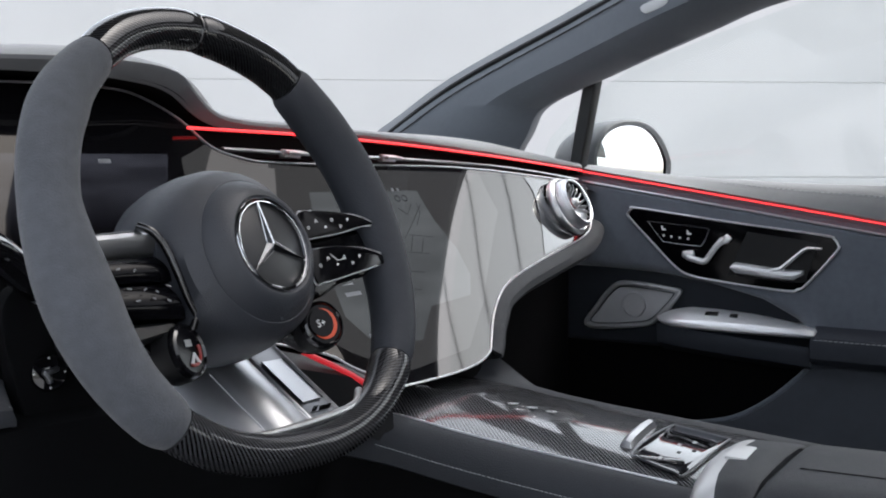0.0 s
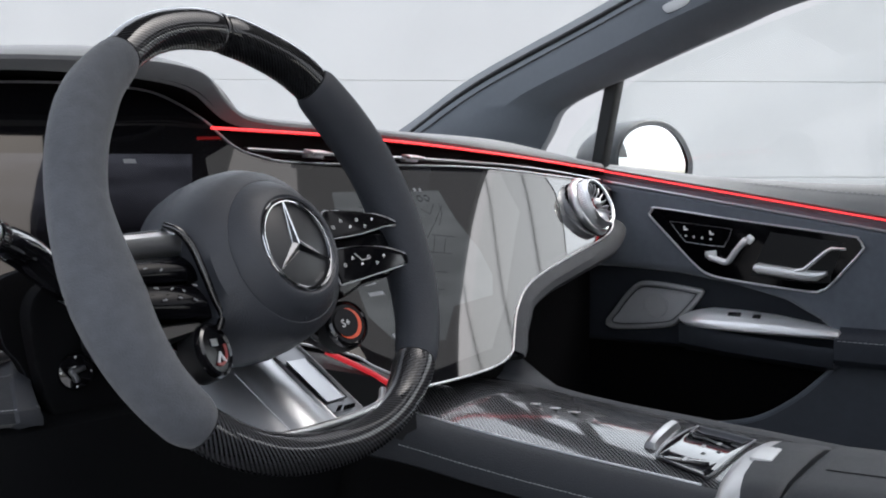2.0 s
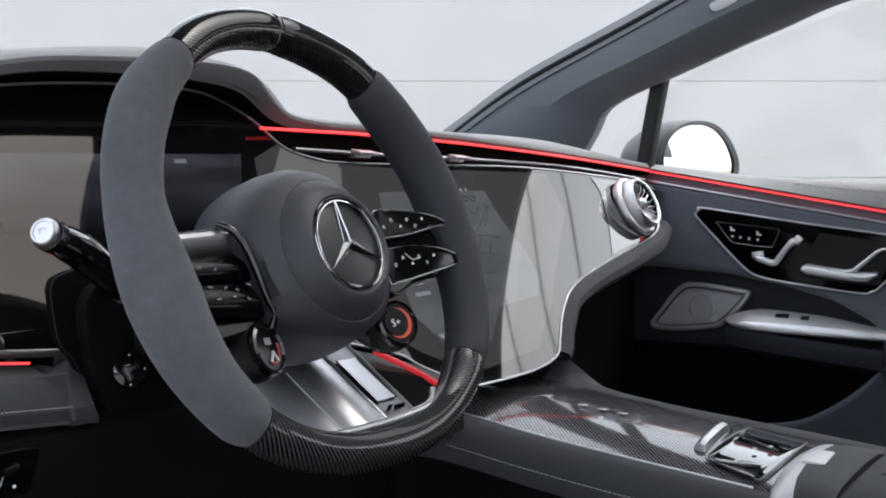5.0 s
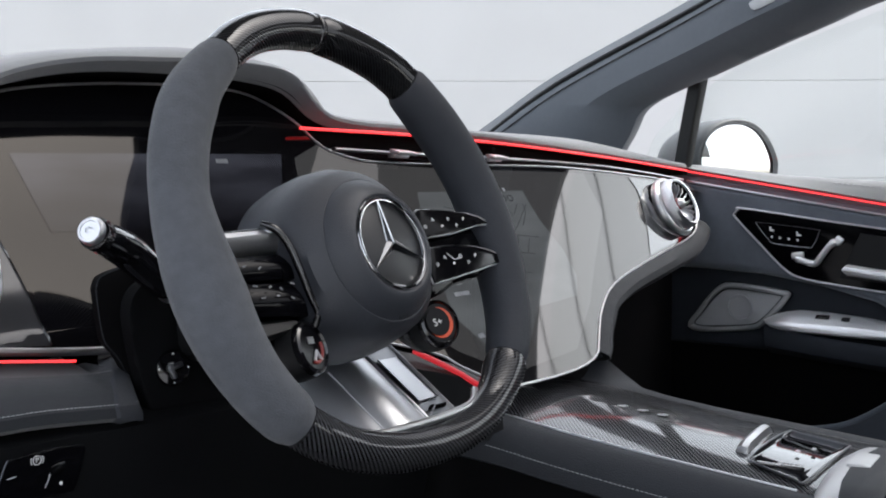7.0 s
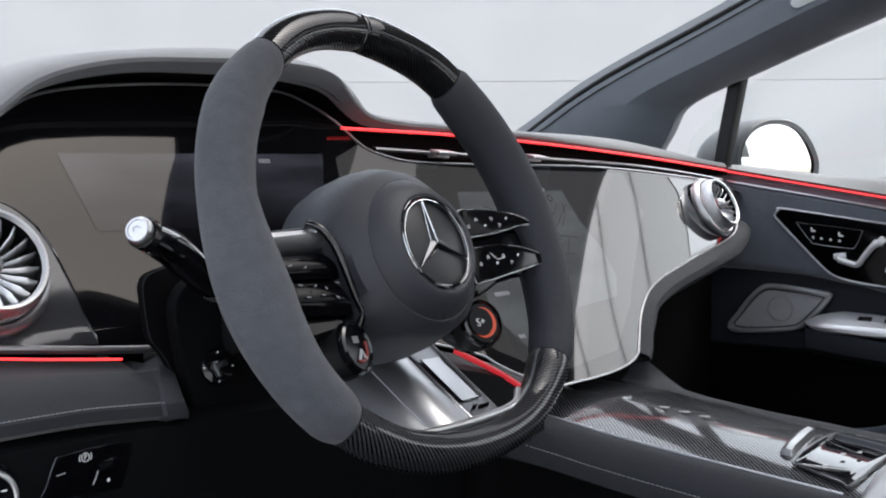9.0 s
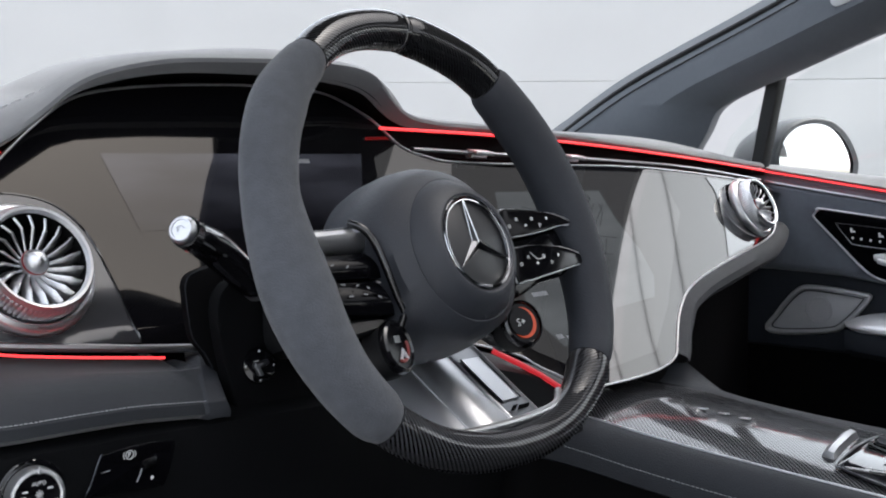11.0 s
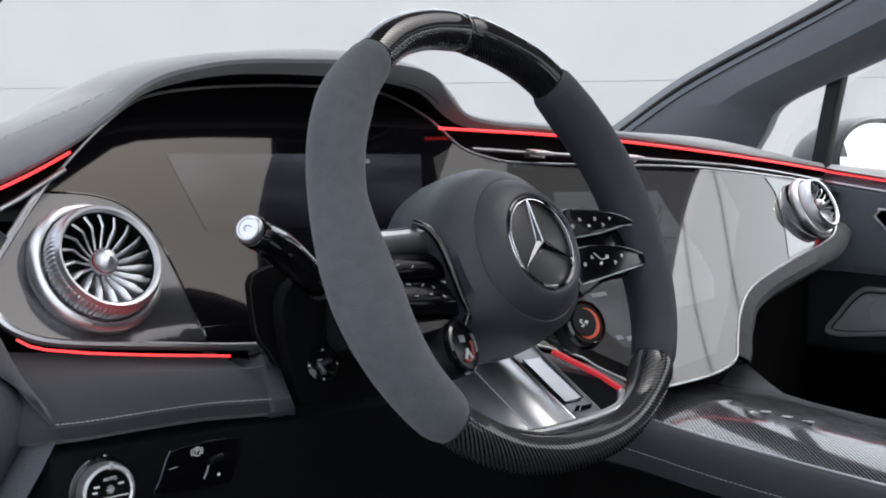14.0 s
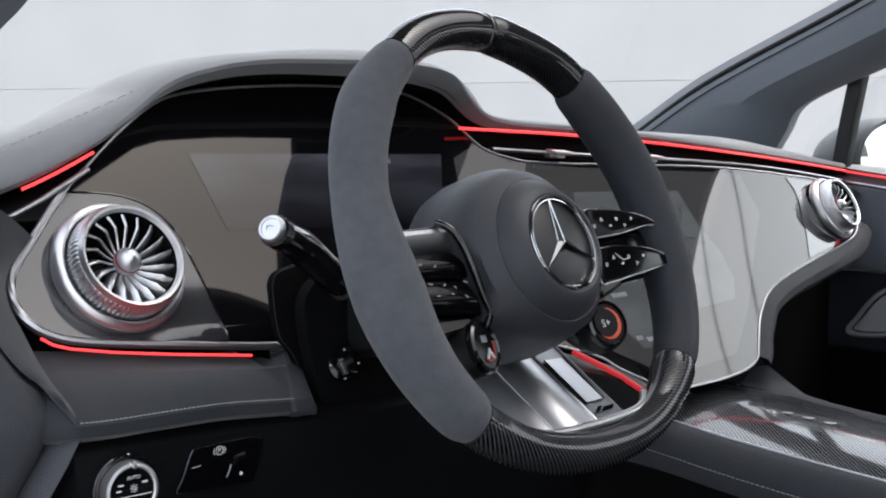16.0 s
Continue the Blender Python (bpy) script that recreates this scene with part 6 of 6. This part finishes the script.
        for u in np.linspace(0, 1, 7):
            x = -0.078 - 0.056 * u
            rows.append([(x, -0.048 + 0.003 * u, -0.022), (x - 0.001, -0.0515 + 0.002 * u, -0.013 - 0.004 * u), (x - 0.002, -0.0560 - 0.0055 * u, -0.011 - 0.004 * u), (x - 0.001, -0.0580 - 0.0065 * u, -0.014 - 0.005 * u), (x, -0.058 - 0.006 * u, -0.03)])
        part("lower_shoulder", loft(rows), PLASTIC, sp, "dark satin lower edge")
        for key, x, y, w, turn in ((low_key, -0.112, -0.0245, 0.0050, -12), (low_key, -0.100, -0.0265, 0.0035, 20), (low_key, -0.091, -0.0290, 0.0030, -40), (low_key, -0.080, -0.0262, 0.0050, -18), (low_key, -0.108, -0.0335, 0.0048, 0), (low_key, -0.095, -0.0335, 0.0036, -15), (low_key, -0.083, -0.0365, 0.0040, -30), (up_key, -0.104, -0.0125, 0.0035, 30), (up_key, -0.116, -0.0100, 0.0040, 12)):
            z = -0.0055 - 0.010 * ((-0.069 - x) / 0.081) ** 2
            part("mark", box(w * 0.8, 0.0011, 0.0004, 0.0, pose(0, 0, 0)), DIM_PRINT, key, "tiny pale symbol", m=pose(x, y, z, 0, 0, turn))
        rimline = catmull([(-0.086, 0.0205, -0.012), (-0.0800, 0.0130, -0.005), (-0.0735, 0.000, -0.004), (-0.0700, -0.0180, -0.004), (-0.0655, -0.0370, -0.006), (-0.0610, -0.0490, -0.008), (-0.063, -0.058, -0.013)], 5)
        part("hub_edge", tube(rimline, 0.0030, 10), GLOSS, wheel, "gloss black edge along the hub")
    # carrier behind the blades
    if side > 0:
        carrier = smooth_ring([(0.055, 0.014), (0.10, 0.010), (0.138, 0.003), (0.146, -0.025), (0.136, -0.040), (0.10, -0.044), (0.055, -0.050)], 4)
        part("carrier", plate(carrier, 0.018, 0.005, pose(0, 0, -0.014)), SPOKE_GLOSS, wheel, "black spoke carrier")
    # round drive-mode knob
    kn = part("mode_knob", revolve([(0.0175, -0.030), (0.0195, -0.024), (0.0200, -0.004), (0.0190, 0.0), (0.0170, 0.0012), (0.0160, -0.0005)], 40, False), GLOSS, wheel, "round black mode knob", m=pose(side * 0.074, -0.0725, -0.010, 0, -side * 14, 0))
    part("knob_display", revolve([(0.0163, -0.0006), (0.0, -0.0002)], 40, False), KNOB_FACE, kn)
    if side > 0:
        part("glow_ring", revolve([(0.0128, 0.0), (0.0126, 0.0004), (0.0085, 0.0004), (0.0082, 0.0)], 40, False), ORANGE, kn, "orange glowing ring")
        part("glow_cover", revolve([(0.0118, 0.0005), (0.0116, 0.0009), (0.0, 0.0009)], 32, False), KNOB_FACE, kn, m=pose(-0.0025, 0.001, 0))
        lettering("lettering", "S+", 0.0088, kn, pose(-0.003, 0.0005, 0.0011))
    else:
        part("mark", box(0.008, 0.005, 0.0004, 0, pose(-0.001, 0.005, 0.0003)), BRUSHED, kn, "small grey symbol")
        part("mark", tube([(-0.003, -0.010, 0.0004), (0.002, -0.003, 0.0004), (0.006, -0.010, 0.0004)], 0.0012, 6), TAG, kn, "pale grey symbol")
        part("glow", tube([(0.011 * math.cos(radians(a)), 0.011 * math.sin(radians(a)), 0.0002) for a in range(-110, 25, 9)], 0.0012, 6), DIM_RED, kn, "dim red glow")
    rib = [[((r + (0.0004 if j % 2 else 0)) * math.cos(2 * math.pi * j / 90), (r + (0.0004 if j % 2 else 0)) * math.sin(2 * math.pi * j / 90), h) for j in range(90)] for r, h in ((0.0200, -0.018), (0.0203, -0.016), (0.0203, -0.006), (0.0200, -0.004))]
    part("ribbed_band", loft(rib, True), PLASTIC, kn, "ribbed black band")
    part("knob_arm", tube([(side * 0.074, -0.0725, -0.036), (side * 0.05, -0.05, -0.04)], 0.014, 16), GLOSS, wheel)


# metal spoke at the bottom: a broad rounded leg, a bright inlay beside it, flanks falling away
SECTION = catmull([(-0.036, -0.040, 0), (-0.024, -0.026, 0), (-0.012, -0.0150, 0), (-0.003, -0.0100, 0), (0.0045, -0.0040, 0), (0.0155, 0.0, 0), (0.0285, -0.0012, 0), (0.0405, -0.0055, 0), (0.0455, -0.0090, 0), (0.0485, -0.0072, 0), (0.0605, -0.0090, 0), (0.0785, -0.0125, 0), (0.0875, -0.0135, 0), (0.0925, -0.0130, 0), (0.0985, -0.019, 0), (0.105, -0.034, 0)], 4)


def spoke_base(s):
    """Rise of the spoke from under the hub (0) to the rim (1)."""
    return -0.072 + 0.055 * s


def spoke_h(x, s):
    return spoke_base(s) + float(np.interp(x, [p.x for p in SECTION], [p.y for p in SECTION]))


def spoke_y(s):
    return -0.068 - 0.082 * s


def spoke_skin(x0, x1):
    line = [p for p in SECTION if x0 - 1e-6 <= p.x <= x1 + 1e-6]
    return loft([[(p.x, spoke_y(s), spoke_base(s) + p.y) for p in line] for s in np.linspace(0, 0.93, 15)])


split = 0.0485
spoke = part("bottom_spoke", spoke_skin(-1, split), SPOKE_METAL, wheel, "satin metal split spoke")
# darker metal gives this part the shade of a face turned away
part("shaded_spoke_plate", spoke_skin(split, 1), GUNMETAL, spoke, "plate beside the leg, darker metal for its shaded facing")
rows = []
for s in np.linspace(0.20, 0.72, 9):
    x0, x1 = 0.0520, 0.0840
    rows.append([(x0 + (x1 - x0) * u, spoke_y(s), spoke_h(x0, s) + 0.0016 - 0.0008 * math.sin(math.pi * u) + (spoke_h(x1, s) - spoke_h(x0, s)) * u) for u in np.linspace(0, 1, 11)])
part("spoke_window", loft(rows), SPOKE_METAL, spoke, "bright satin scooped inlay")
edge = [rows[k][0] for k in range(9)] + [rows[8][k] for k in range(1, 11)] + [rows[k][10] for k in range(7, -1, -1)]
part("window_edge", tube([Vector(p) + Vector((0, 0, 0.0005)) for p in edge], 0.0005, 5), DARK_CHROME, spoke)
part("crease", tube([(-0.003, spoke_y(s), spoke_h(-0.003, s) + 0.0004) for s in np.linspace(0.2, 0.98, 10)], 0.0005, 5), SATIN, spoke)
for k in range(3):
    part("badge_bar", box(0.0010, 0.0050, 0.0006, 0.0, pose(0.0565 + 0.0022 * k, -0.1345, spoke_h(0.0585, 0.81) + 0.0028, 34, 9, -20)), BLACK, spoke, "small dark badge bar")
for k in range(3):
    part("badge_bar", box(0.0052, 0.0038, 0.0006, 0.0, pose(0.0680 + 0.0064 * k, -0.1352, spoke_h(0.0680 + 0.0064 * k, 0.82) + 0.0026, 34, 10, 0)), BLACK, spoke, "small dark badge bar")
foot = [(-0.082, -0.132, -0.004), (-0.06, -0.1425, 0.003), (0.0, -0.1455, 0.006), (0.06, -0.1425, 0.003), (0.082, -0.132, -0.004)]
part("spoke_foot", tube(catmull(foot, 5), 0.0032, 10), BRUSHED, wheel, "thin satin metal edge")
